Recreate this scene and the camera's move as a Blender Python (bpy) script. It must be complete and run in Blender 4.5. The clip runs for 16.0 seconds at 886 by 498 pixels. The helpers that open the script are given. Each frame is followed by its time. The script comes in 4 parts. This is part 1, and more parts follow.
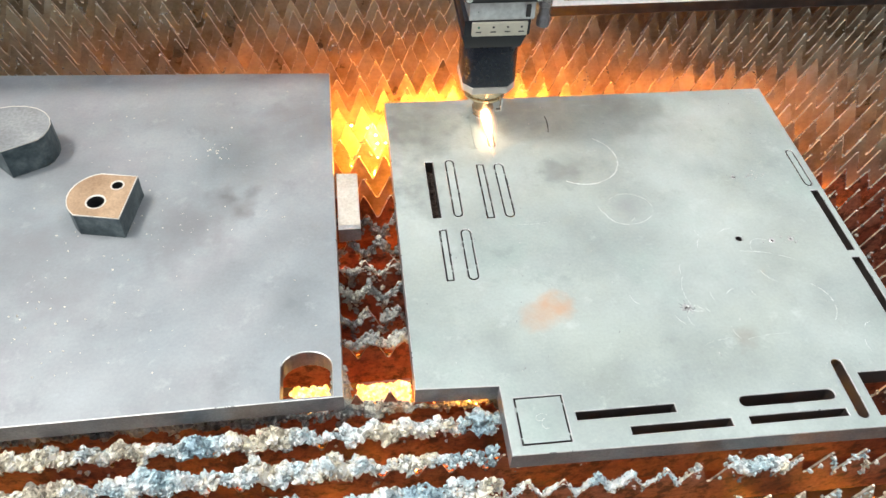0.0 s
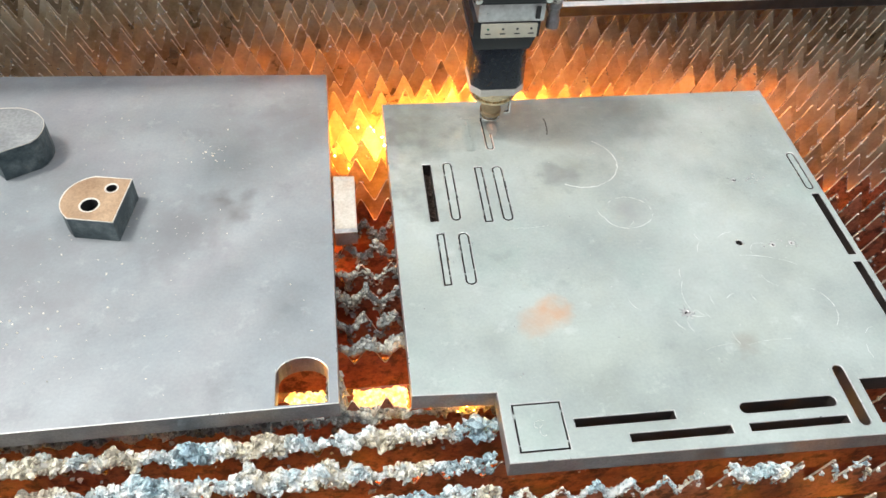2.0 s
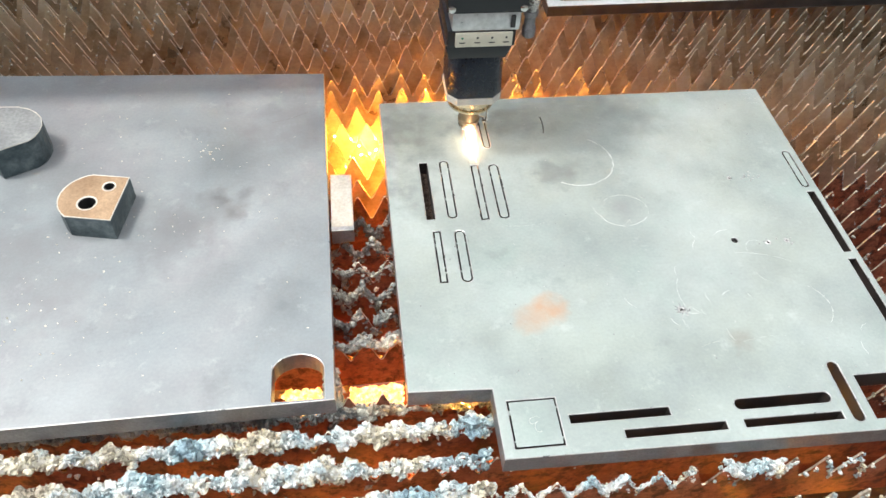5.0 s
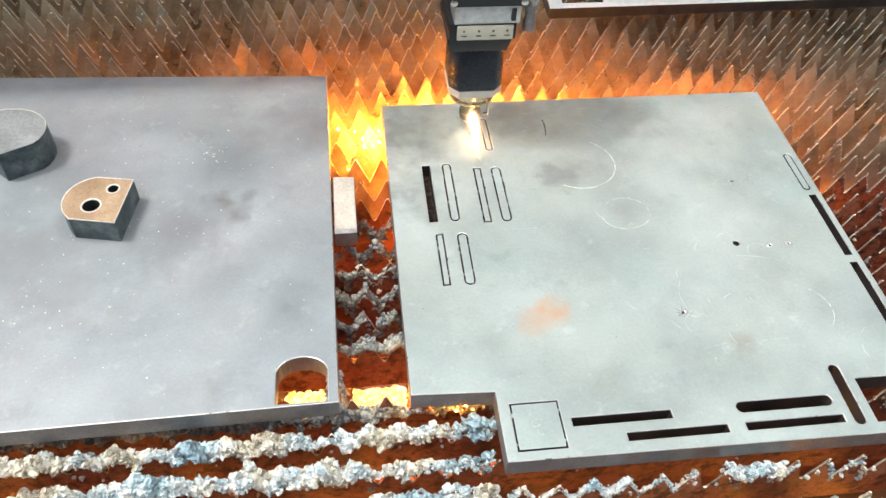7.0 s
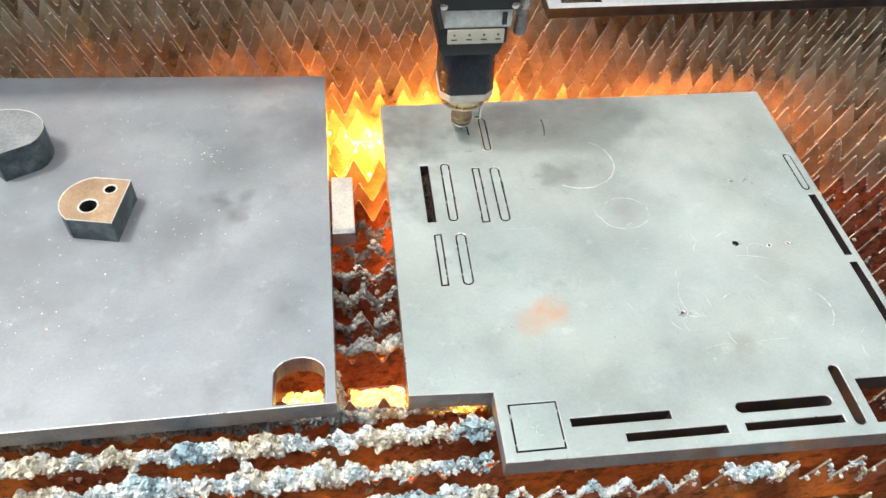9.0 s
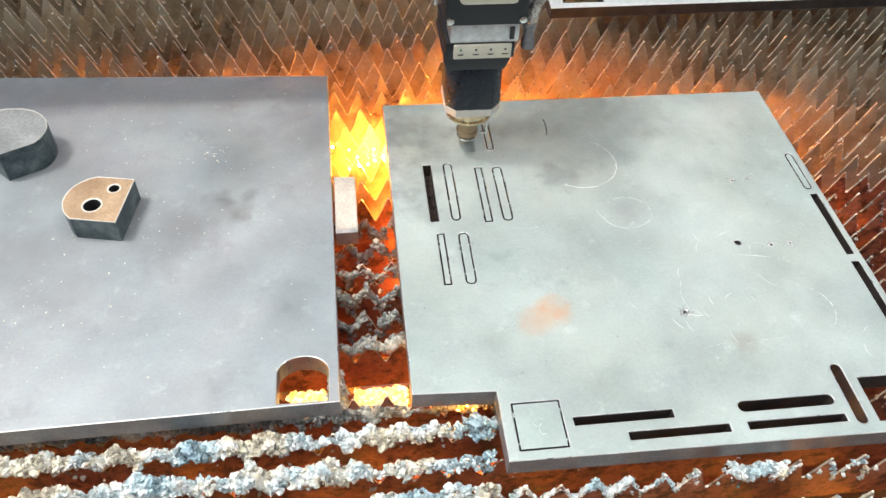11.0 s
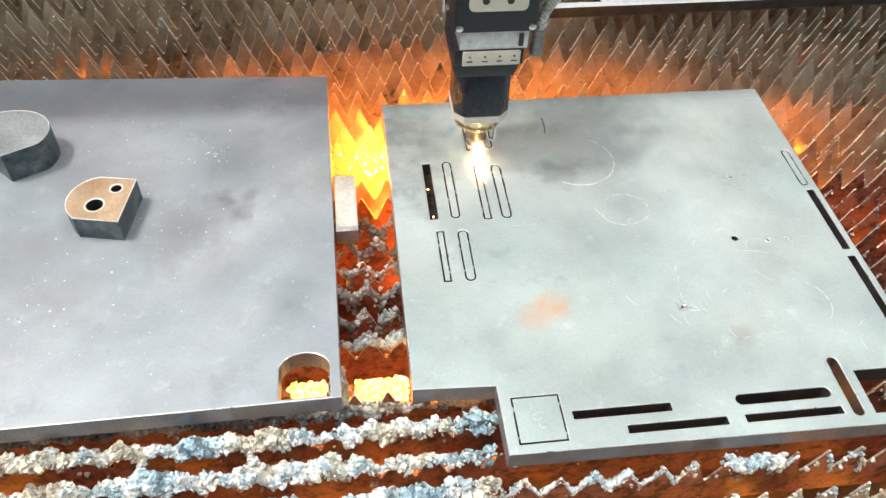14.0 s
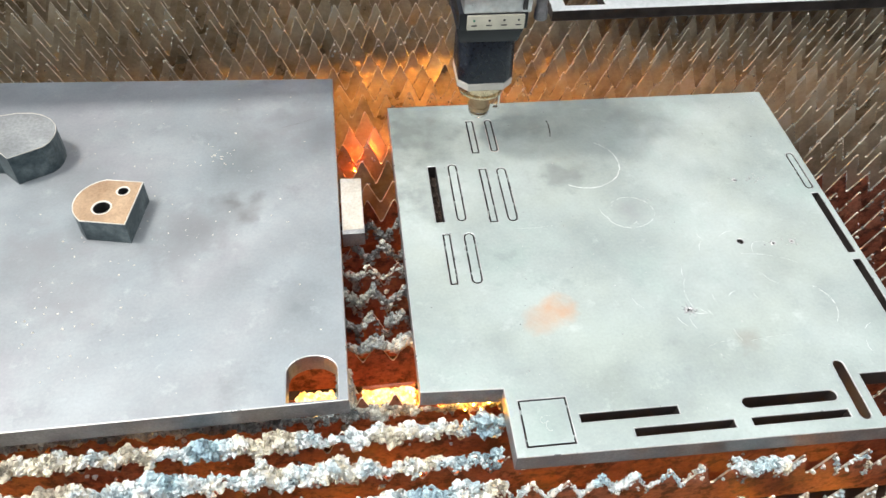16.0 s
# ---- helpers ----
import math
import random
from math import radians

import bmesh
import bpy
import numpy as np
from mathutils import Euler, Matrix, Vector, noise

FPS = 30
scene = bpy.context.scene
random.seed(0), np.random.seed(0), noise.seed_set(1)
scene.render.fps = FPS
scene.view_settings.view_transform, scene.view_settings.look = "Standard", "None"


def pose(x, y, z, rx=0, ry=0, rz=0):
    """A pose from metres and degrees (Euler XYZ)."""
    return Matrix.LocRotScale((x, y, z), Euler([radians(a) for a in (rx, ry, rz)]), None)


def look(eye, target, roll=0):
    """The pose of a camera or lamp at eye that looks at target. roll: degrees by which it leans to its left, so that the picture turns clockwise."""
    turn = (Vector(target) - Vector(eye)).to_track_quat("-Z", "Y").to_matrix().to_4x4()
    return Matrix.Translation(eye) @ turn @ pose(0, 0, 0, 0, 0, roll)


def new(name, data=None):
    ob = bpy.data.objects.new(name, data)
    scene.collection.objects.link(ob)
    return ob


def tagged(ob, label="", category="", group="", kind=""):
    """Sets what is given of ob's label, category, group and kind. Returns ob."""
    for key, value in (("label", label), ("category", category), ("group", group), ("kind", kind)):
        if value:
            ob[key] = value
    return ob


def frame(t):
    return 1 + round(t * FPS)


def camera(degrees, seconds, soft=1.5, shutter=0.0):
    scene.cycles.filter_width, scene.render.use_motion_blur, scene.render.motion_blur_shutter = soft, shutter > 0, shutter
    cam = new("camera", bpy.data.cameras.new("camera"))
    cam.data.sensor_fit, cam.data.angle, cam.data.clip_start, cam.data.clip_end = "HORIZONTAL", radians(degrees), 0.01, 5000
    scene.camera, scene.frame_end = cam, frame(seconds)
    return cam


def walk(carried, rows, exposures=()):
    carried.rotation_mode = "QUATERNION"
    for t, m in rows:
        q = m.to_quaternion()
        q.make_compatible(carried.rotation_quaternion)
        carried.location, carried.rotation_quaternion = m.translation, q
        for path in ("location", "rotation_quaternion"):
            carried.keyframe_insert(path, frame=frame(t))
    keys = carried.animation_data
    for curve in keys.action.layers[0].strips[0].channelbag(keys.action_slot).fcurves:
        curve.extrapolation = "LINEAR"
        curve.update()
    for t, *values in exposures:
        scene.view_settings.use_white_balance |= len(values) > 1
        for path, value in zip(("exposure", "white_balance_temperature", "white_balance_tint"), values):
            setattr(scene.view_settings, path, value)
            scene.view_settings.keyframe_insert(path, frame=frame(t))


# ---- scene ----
cam = camera(59.0, 16.0)
PATH = [
    (0, (-0.052, -0.962, 0.762), (0.162, 0.364, -0.72), 3.4),
    (0.5, (-0.054, -0.958, 0.761), (0.161, 0.367, -0.722), 3.5),
    (1, (-0.052, -0.957, 0.759), (0.161, 0.37, -0.721), 3.4),
    (1.5, (-0.05, -0.953, 0.759), (0.164, 0.372, -0.724), 3.4),
    (2, (-0.048, -0.951, 0.759), (0.167, 0.373, -0.725), 3.5),
    (2.5, (-0.043, -0.951, 0.757), (0.171, 0.375, -0.725), 3.5),
    (3, (-0.041, -0.952, 0.758), (0.175, 0.372, -0.725), 3.5),
    (3.5, (-0.041, -0.952, 0.759), (0.174, 0.371, -0.725), 3.5),
    (4, (-0.041, -0.954, 0.757), (0.173, 0.373, -0.723), 3.4),
    (6.5, (-0.047, -0.959, 0.763), (0.166, 0.366, -0.719), 3.4),
    (7, (-0.047, -0.956, 0.764), (0.167, 0.369, -0.719), 3.5),
    (7.5, (-0.047, -0.957, 0.762), (0.167, 0.369, -0.72), 3.5),
    (8, (-0.047, -0.954, 0.763), (0.168, 0.369, -0.721), 3.5),
    (8.5, (-0.045, -0.952, 0.762), (0.167, 0.373, -0.721), 3.4),
    (9, (-0.044, -0.955, 0.761), (0.169, 0.372, -0.72), 3.4),
    (11.5, (-0.049, -0.958, 0.763), (0.163, 0.369, -0.718), 3.4),
    (12, (-0.05, -0.962, 0.765), (0.164, 0.368, -0.714), 3.5),
    (12.5, (-0.05, -0.96, 0.766), (0.162, 0.371, -0.711), 3.4),
    (13, (-0.045, -0.958, 0.763), (0.169, 0.372, -0.715), 3.4),
    (13.5, (-0.043, -0.969, 0.766), (0.17, 0.362, -0.712), 3.2),
    (14, (-0.048, -0.968, 0.764), (0.164, 0.364, -0.712), 3.0),
    (14.5, (-0.052, -0.966, 0.765), (0.161, 0.366, -0.711), 3.1),
    (15, (-0.053, -0.966, 0.765), (0.159, 0.368, -0.71), 3.0),
    (15.5, (-0.055, -0.968, 0.766), (0.156, 0.365, -0.709), 2.9),
    (16, (-0.057, -0.966, 0.767), (0.157, 0.367, -0.708), 3.1),
]
# the picture is a little darker while the flame burns
EXPOSURE = [(0, 0.72), (1.5, 0.68), (3.5, 0.74), (4.0, 0.86), (4.6, 0.86), (6.3, 0.77), (9, 0.77), (11.5, 0.85), (12.5, 0.9), (15, 0.88), (16, 0.9)]
walk(cam, [(t, look(eye, target, roll)) for t, eye, target, roll in PATH], EXPOSURE)

# ---- world and light ----
ZT = 0.027          # top of the plates; the tips of the bed's slats are at z = 0

world = bpy.data.worlds.new("hall_daylight")
scene.world = world
world.use_nodes = True
wn, wl = world.node_tree.nodes, world.node_tree.links
sky = wn.new("ShaderNodeTexSky")
sky.sky_type, sky.sun_disc = "NISHITA", False
sky.sun_elevation, sky.sun_rotation = radians(68), radians(-90)
sky.air_density, sky.dust_density, sky.ozone_density = 1.0, 4.0, 1.0
bg = wn["Background"]
grey = wn.new("ShaderNodeRGBToBW")
soft = wn.new("ShaderNodeMix")
soft.data_type = "RGBA"
soft.inputs[0].default_value = 0.75     # thin cloud takes most of the blue out of the sky
wl.new(sky.outputs[0], grey.inputs[0])
wl.new(sky.outputs[0], soft.inputs[6])
wl.new(grey.outputs[0], soft.inputs[7])
wl.new(soft.outputs[2], bg.inputs[0])
bg.inputs[1].default_value = 0.142

sun = new("sun", bpy.data.lights.new("sun", "SUN"))
sun.data.energy, sun.data.angle, sun.data.color = 0.95, radians(4.0), (1.0, 0.965, 0.90)
sun.matrix_world = look((-0.95, 0.05, 2.4), (0, 0, 0))
# an unseen lamp high on the other side, added to soften the cutter's shadow
lamp = new("fill_lamp", bpy.data.lights.new("fill_lamp", "AREA"))
lamp.data.energy, lamp.data.size, lamp.data.color = 112.0, 0.5, (1.0, 0.98, 0.95)
lamp.matrix_world = look((2.7, 0.12, 7.0), (0.1, -0.2, 0))


# ---- materials ----
def mat(name):
    m = bpy.data.materials.new(name)
    m.use_nodes = True
    return m, m.node_tree.nodes, m.node_tree.links, m.node_tree.nodes["Principled BSDF"]


def noise_tex(n, l, co, scale, detail=6.0, rough=0.6):
    t = n.new("ShaderNodeTexNoise")
    t.inputs["Scale"].default_value, t.inputs["Detail"].default_value, t.inputs["Roughness"].default_value = scale, detail, rough
    l.new(co, t.inputs["Vector"])
    return t.outputs[0]


def ramp(n, l, fac, stops):
    r = n.new("ShaderNodeValToRGB")
    while len(r.color_ramp.elements) < len(stops):
        r.color_ramp.elements.new(0.5)
    for e, (p, c) in zip(r.color_ramp.elements, stops):
        e.position, e.color = p, (*c, 1) if len(c) == 3 else c
    l.new(fac, r.inputs[0])
    return r.outputs[0]


def blend(n, l, fac, a, b, mode="MIX"):
    x = n.new("ShaderNodeMix")
    x.data_type, x.blend_type = "RGBA", mode
    for sock, v in ((x.inputs[0], fac), (x.inputs[6], a), (x.inputs[7], b)):
        if isinstance(v, (int, float)):
            sock.default_value = v
        elif isinstance(v, tuple):
            sock.default_value = (*v, 1)
        else:
            l.new(v, sock)
    return x.outputs[2]


def bump(n, l, height, strength, dist, p):
    b = n.new("ShaderNodeBump")
    b.inputs["Strength"].default_value, b.inputs["Distance"].default_value = strength, dist
    l.new(height, b.inputs["Height"])
    l.new(b.outputs[0], p.inputs["Normal"])


def worn(name, stops, coarse, fine, rough, metal, relief=0.3, dist=0.001, vary=0.0, grain=0.22):
    """A worn surface: a coarse mottle through the colour stops, a fine grain, relief, and gloss that follows the mottle."""
    m, n, l, p = mat(name)
    co = n.new("ShaderNodeTexCoord").outputs["Object"]
    a, b = noise_tex(n, l, co, coarse), noise_tex(n, l, co, fine, 4)
    col = ramp(n, l, a, stops)
    col = blend(n, l, grain, col, ramp(n, l, b, [(0.32, (0.16,) * 3), (0.68, (0.90,) * 3)]), "OVERLAY")
    if vary:
        info = n.new("ShaderNodeObjectInfo").outputs["Random"]
        col = blend(n, l, vary, col, ramp(n, l, info, [(0.0, (0.3,) * 3), (1.0, (0.75,) * 3)]), "OVERLAY")
    l.new(col, p.inputs["Base Color"])
    r = ramp(n, l, a, [(0.3, (max(rough - 0.12, 0.05),) * 3), (0.7, (min(rough + 0.12, 1),) * 3)])
    l.new(r, p.inputs["Roughness"])
    p.inputs["Metallic"].default_value = metal
    bump(n, l, b, relief, dist, p)
    return m


def plate_mat(name, dark, mid, light, cool, warm, stains_and_shade=None):
    m, n, l, p = mat(name)
    co = n.new("ShaderNodeTexCoord").outputs["Object"]
    big, mid_n, fine = noise_tex(n, l, co, 3.2, 5, 0.55), noise_tex(n, l, co, 14, 6, 0.6), noise_tex(n, l, co, 260, 3)
    col = ramp(n, l, big, [(0.22, dark), (0.48, mid), (0.78, light)])
    col = blend(n, l, 0.42, col, ramp(n, l, mid_n, [(0.32, (0.36,) * 3), (0.65, (0.62,) * 3)]), "OVERLAY")
    tint = noise_tex(n, l, co, 5.5, 7, 0.62)
    col = blend(n, l, 0.16, col, ramp(n, l, tint, [(0.36, cool), (0.50, (0.5, 0.5, 0.5)), (0.64, warm)]), "OVERLAY")
    col = blend(n, l, 0.12, col, ramp(n, l, fine, [(0.3, (0.3,) * 3), (0.7, (0.7,) * 3)]), "OVERLAY")
    # dark smudges left by oil and scale
    sm = noise_tex(n, l, co, 17.0, 9, 0.7)
    col = blend(n, l, ramp(n, l, sm, [(0.57, (0,) * 3), (0.70, (0.26,) * 3)]), col, tuple(c * 0.6 for c in dark))
    # pale rubbed patches
    pale = noise_tex(n, l, co, 31.0, 8, 0.72)
    col = blend(n, l, ramp(n, l, pale, [(0.58, (0,) * 3), (0.70, (0.35,) * 3)]), col, tuple(min(1, c * 1.2) for c in light))
    for (x, y, r, c, k) in stains_and_shade or ():
        v = n.new("ShaderNodeVectorMath")
        v.operation = "DISTANCE"
        warp = n.new("ShaderNodeVectorMath")
        warp.operation = "MULTIPLY_ADD"
        tex = n.new("ShaderNodeTexNoise")
        tex.inputs["Scale"].default_value = 34
        tex.inputs["Detail"].default_value = 5
        l.new(co, tex.inputs["Vector"])
        l.new(tex.outputs[1], warp.inputs[0])
        warp.inputs[1].default_value = (r * 2.4,) * 3
        l.new(co, warp.inputs[2])
        l.new(warp.outputs[0], v.inputs[0])
        v.inputs[1].default_value = (x + r * 1.2, y + r * 1.2, ZT + r * 1.2)
        mr = n.new("ShaderNodeMapRange")
        mr.inputs[1].default_value, mr.inputs[2].default_value, mr.inputs[3].default_value, mr.inputs[4].default_value = r * 1.1, r * 0.2, 0, k
        l.new(v.outputs["Value"], mr.inputs[0])
        col = blend(n, l, mr.outputs[0], col, c)
    l.new(col, p.inputs["Base Color"])
    l.new(ramp(n, l, mid_n, [(0.3, (0.42,) * 3), (0.7, (0.62,) * 3)]), p.inputs["Roughness"])
    p.inputs["Metallic"].default_value = 0.35
    bump(n, l, fine, 0.15, 0.0006, p)
    return m


def plain(name, col, rough=0.5, metal=0.0, grain=120.0, amount=0.25):
    m, n, l, p = mat(name)
    co = n.new("ShaderNodeTexCoord").outputs["Object"]
    f = noise_tex(n, l, co, grain, 5)
    l.new(ramp(n, l, f, [(0.25, tuple(c * (1 - amount) for c in col)), (0.75, tuple(min(1, c * (1 + amount)) for c in col))]), p.inputs["Base Color"])
    l.new(ramp(n, l, f, [(0.3, (max(0.03, rough - 0.08),) * 3), (0.7, (rough + 0.08,) * 3)]), p.inputs["Roughness"])
    p.inputs["Metallic"].default_value = metal
    bump(n, l, f, 0.08, 0.0005, p)
    return m


def glow(name, stops, strength, scale=40.0):
    m, n, l, p = mat(name)
    co = n.new("ShaderNodeTexCoord").outputs["Object"]
    l.new(ramp(n, l, noise_tex(n, l, co, scale), stops), p.inputs["Emission Color"])
    p.inputs["Emission Strength"].default_value = strength
    p.inputs["Base Color"].default_value = (0.3, 0.15, 0.05, 1)
    return m


def flame_mat():
    m, n, l, p = mat("white_hot_flame")
    co = n.new("ShaderNodeTexCoord").outputs["Object"]
    sep = n.new("ShaderNodeSeparateXYZ")
    l.new(co, sep.inputs[0])
    mr = n.new("ShaderNodeMapRange")
    mr.inputs[1].default_value, mr.inputs[2].default_value = -0.062, 0.0
    l.new(sep.outputs[2], mr.inputs[0])
    l.new(ramp(n, l, mr.outputs[0], [(0.0, (1.0, 0.36, 0.10)), (0.35, (1.0, 0.66, 0.36)), (0.7, (1.0, 0.88, 0.70)), (1.0, (1.0, 0.70, 0.42))]), p.inputs["Emission Color"])
    p.inputs["Emission Strength"].default_value = 6.5
    p.inputs["Base Color"].default_value = (0.3, 0.15, 0.05, 1)
    return m


# stains, and wide dark patches by the back edge that paint in soft shade
STEEL_R = plate_mat("mill_steel_green_grey", (0.255, 0.305, 0.292), (0.340, 0.395, 0.380), (0.455, 0.510, 0.490), (0.36, 0.52, 0.46), (0.56, 0.53, 0.42),
                    [(0.150, -0.424, 0.022, (0.50, 0.27, 0.13), 0.45), (0.174, -0.406, 0.024, (0.52, 0.27, 0.12), 0.6), (0.228, -0.179, 0.030, (0.20, 0.22, 0.22), 0.5),
                     (0.03, -0.06, 0.08, (0.17, 0.195, 0.185), 0.65), (0.045, -0.20, 0.05, (0.19, 0.215, 0.205), 0.5), (0.20, -0.03, 0.08, (0.21, 0.24, 0.225), 0.5), (0.36, -0.04, 0.07, (0.23, 0.26, 0.245), 0.45), (0.25, -0.17, 0.035, (0.19, 0.21, 0.20), 0.5), (0.31, -0.25, 0.03, (0.27, 0.29, 0.29), 0.6),
                     (0.39, -0.47, 0.02, (0.25, 0.22, 0.17), 0.4)])
STEEL_L = plate_mat("mill_steel_violet_grey", (0.225, 0.250, 0.260), (0.308, 0.335, 0.347), (0.405, 0.432, 0.443), (0.40, 0.50, 0.54), (0.66, 0.50, 0.54),
                    [(-0.225, -0.190, 0.020, (0.15, 0.15, 0.15), 0.7), (-0.190, -0.182, 0.018, (0.15, 0.15, 0.15), 0.6), (-0.200, -0.212, 0.022, (0.16, 0.155, 0.15), 0.6), (-0.27, -0.25, 0.07, (0.22, 0.22, 0.23), 0.5), (-0.40, -0.35, 0.05, (0.24, 0.24, 0.25), 0.5), (-0.14, -0.04, 0.08, (0.22, 0.22, 0.235), 0.5), (-0.45, -0.26, 0.06, (0.24, 0.24, 0.25), 0.5)])
CUT_EDGE = worn("cut_edge_steel", [(0.3, (0.17, 0.17, 0.18)), (0.7, (0.36, 0.35, 0.345))], 22, 400, 0.42, 0.6)
# near-black, with the shade inside slots and kerfs put into the colour
DARK_EDGE = worn("dark_cut_edge", [(0.3, (0.025, 0.022, 0.02)), (0.7, (0.07, 0.06, 0.055))], 30, 400, 0.6, 0.3)
# on the plates' broken edges its light colour paints in the highlight
BRIGHT = worn("bright_steel", [(0.3, (0.40, 0.41, 0.41)), (0.7, (0.60, 0.60, 0.59))], 40, 300, 0.35, 0.7, 0.1)
# pale patches put the highlights along the teeth into the colour
SLAT_EDGE = worn("pale_slat_edge", [(0.34, (0.12, 0.09, 0.06)), (0.58, (0.80, 0.74, 0.62))], 30, 300, 0.32, 0.5, 0.4)


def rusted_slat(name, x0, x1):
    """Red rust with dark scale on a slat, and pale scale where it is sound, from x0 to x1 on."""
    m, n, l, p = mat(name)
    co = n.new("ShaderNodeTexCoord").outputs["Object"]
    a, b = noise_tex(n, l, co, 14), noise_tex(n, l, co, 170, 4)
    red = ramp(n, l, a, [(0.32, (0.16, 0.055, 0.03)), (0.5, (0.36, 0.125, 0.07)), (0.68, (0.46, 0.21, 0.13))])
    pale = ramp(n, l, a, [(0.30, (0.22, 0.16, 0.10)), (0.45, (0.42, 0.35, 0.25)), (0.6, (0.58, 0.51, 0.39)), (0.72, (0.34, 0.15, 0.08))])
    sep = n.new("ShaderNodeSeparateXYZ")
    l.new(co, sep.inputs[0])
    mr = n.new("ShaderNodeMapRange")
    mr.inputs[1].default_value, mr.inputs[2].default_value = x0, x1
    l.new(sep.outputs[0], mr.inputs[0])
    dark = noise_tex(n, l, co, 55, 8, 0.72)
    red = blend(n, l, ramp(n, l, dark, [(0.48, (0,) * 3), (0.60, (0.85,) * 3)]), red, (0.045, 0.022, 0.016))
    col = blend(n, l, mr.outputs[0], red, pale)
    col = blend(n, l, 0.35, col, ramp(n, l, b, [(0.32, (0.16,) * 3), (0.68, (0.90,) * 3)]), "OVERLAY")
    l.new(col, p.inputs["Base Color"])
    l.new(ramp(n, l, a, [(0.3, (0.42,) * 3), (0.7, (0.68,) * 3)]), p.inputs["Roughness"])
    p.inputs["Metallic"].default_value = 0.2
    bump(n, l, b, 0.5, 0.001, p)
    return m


SLAT_RUST = rusted_slat("rust_red_slat_steel", 3.0, 4.0)
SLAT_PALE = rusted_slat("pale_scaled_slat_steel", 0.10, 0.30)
SLAT = worn("rusty_slat_steel", [(0.30, (0.22, 0.175, 0.11)), (0.43, (0.44, 0.37, 0.26)), (0.57, (0.60, 0.54, 0.41)), (0.72, (0.72, 0.68, 0.56))], 11, 150, 0.36, 0.5, 0.25, 0.001, 0.6, 0.18)


def slag_mat(name, stops, rough):
    """Slag: every lump has its own shade, with patches of cream and blue-grey over them."""
    m, n, l, p = mat(name)
    co = n.new("ShaderNodeTexCoord").outputs["Object"]
    isl = n.new("ShaderNodeNewGeometry").outputs["Random Per Island"]
    big, fine = noise_tex(n, l, co, 12, 5, 0.65), noise_tex(n, l, co, 330, 6, 0.8)
    col = ramp(n, l, big, stops)
    col = blend(n, l, 0.75, col, ramp(n, l, isl, [(0.0, (0.10,) * 3), (0.22, (0.38,) * 3), (0.6, (0.60,) * 3), (1.0, (0.92,) * 3)]), "OVERLAY")
    col = blend(n, l, 0.75, col, ramp(n, l, fine, [(0.34, (0.16,) * 3), (0.50, (0.84,) * 3)]), "OVERLAY")
    l.new(col, p.inputs["Base Color"])
    l.new(ramp(n, l, fine, [(0.3, (rough - 0.15,) * 3), (0.7, (rough + 0.15,) * 3)]), p.inputs["Roughness"])
    p.inputs["Metallic"].default_value = 0.15
    bump(n, l, fine, 0.7, 0.0022, p)
    return m


SLAG = slag_mat("grey_slag", [(0.32, (0.15, 0.22, 0.26)), (0.42, (0.29, 0.39, 0.42)), (0.50, (0.46, 0.52, 0.52)), (0.57, (0.50, 0.46, 0.35)), (0.68, (0.27, 0.24, 0.19))], 0.5)
SLAG_C = slag_mat("cream_slag", [(0.32, (0.28, 0.29, 0.27)), (0.44, (0.48, 0.49, 0.45)), (0.56, (0.60, 0.56, 0.46)), (0.68, (0.42, 0.35, 0.26))], 0.5)
SLAG_D = slag_mat("dark_slag", [(0.34, (0.075, 0.08, 0.075)), (0.48, (0.17, 0.185, 0.18)), (0.58, (0.36, 0.355, 0.30)), (0.68, (0.24, 0.19, 0.13))], 0.42)
RUST = worn("rusty_beam", [(0.3, (0.22, 0.065, 0.04)), (0.7, (0.42, 0.14, 0.075))], 25, 200, 0.8, 0.1, 0.6, 0.002)
PIT = worn("sooty_pit", [(0.3, (0.035, 0.025, 0.02)), (0.7, (0.09, 0.06, 0.045))], 6, 60, 0.9, 0.0, 0.5, 0.004)
ORANGE_TOP = worn("annealed_orange_steel", [(0.3, (0.34, 0.225, 0.135)), (0.7, (0.48, 0.345, 0.22))], 30, 300, 0.55, 0.3, 0.1)
BLUE_STEEL = worn("blued_block_steel", [(0.3, (0.035, 0.052, 0.058)), (0.5, (0.085, 0.112, 0.12)), (0.7, (0.19, 0.225, 0.23))], 34, 220, 0.5, 0.5, 0.3)
BLOCK_TOP = worn("scaled_block_top", [(0.3, (0.20, 0.215, 0.22)), (0.7, (0.38, 0.40, 0.40))], 18, 220, 0.5, 0.4, 0.3)
BLACK = plain("black_anodised", (0.006, 0.008, 0.012), 0.38, 0.0, 200)
NAVY = plain("dark_blue_black_barrel", (0.006, 0.010, 0.020), 0.30, 0.2, 200)
SILVER = plain("brushed_aluminium", (0.60, 0.61, 0.62), 0.35, 0.8, 90)
CREAM = plain("cream_label", (0.62, 0.59, 0.47), 0.5, 0.0, 60, 0.1)
WHITE = plain("white_ceramic", (0.58, 0.55, 0.48), 0.4, 0.0, 80, 0.1)
CHROME = plain("worn_chrome", (0.66, 0.65, 0.63), 0.18, 1.0, 150)
HOSE = plain("galvanised_hose", (0.72, 0.71, 0.68), 0.28, 0.9, 200)
BRASS = plain("polished_brass", (0.62, 0.50, 0.34), 0.22, 1.0, 150)
COPPER = plain("sooty_brass", (0.36, 0.26, 0.16), 0.35, 0.9, 150)
BURR = plain("pale_burr", (0.66, 0.63, 0.56), 0.6, 0.0, 150)
BORE_SHADE = plain("shaded_bore", (0.02, 0.02, 0.02), 0.8)
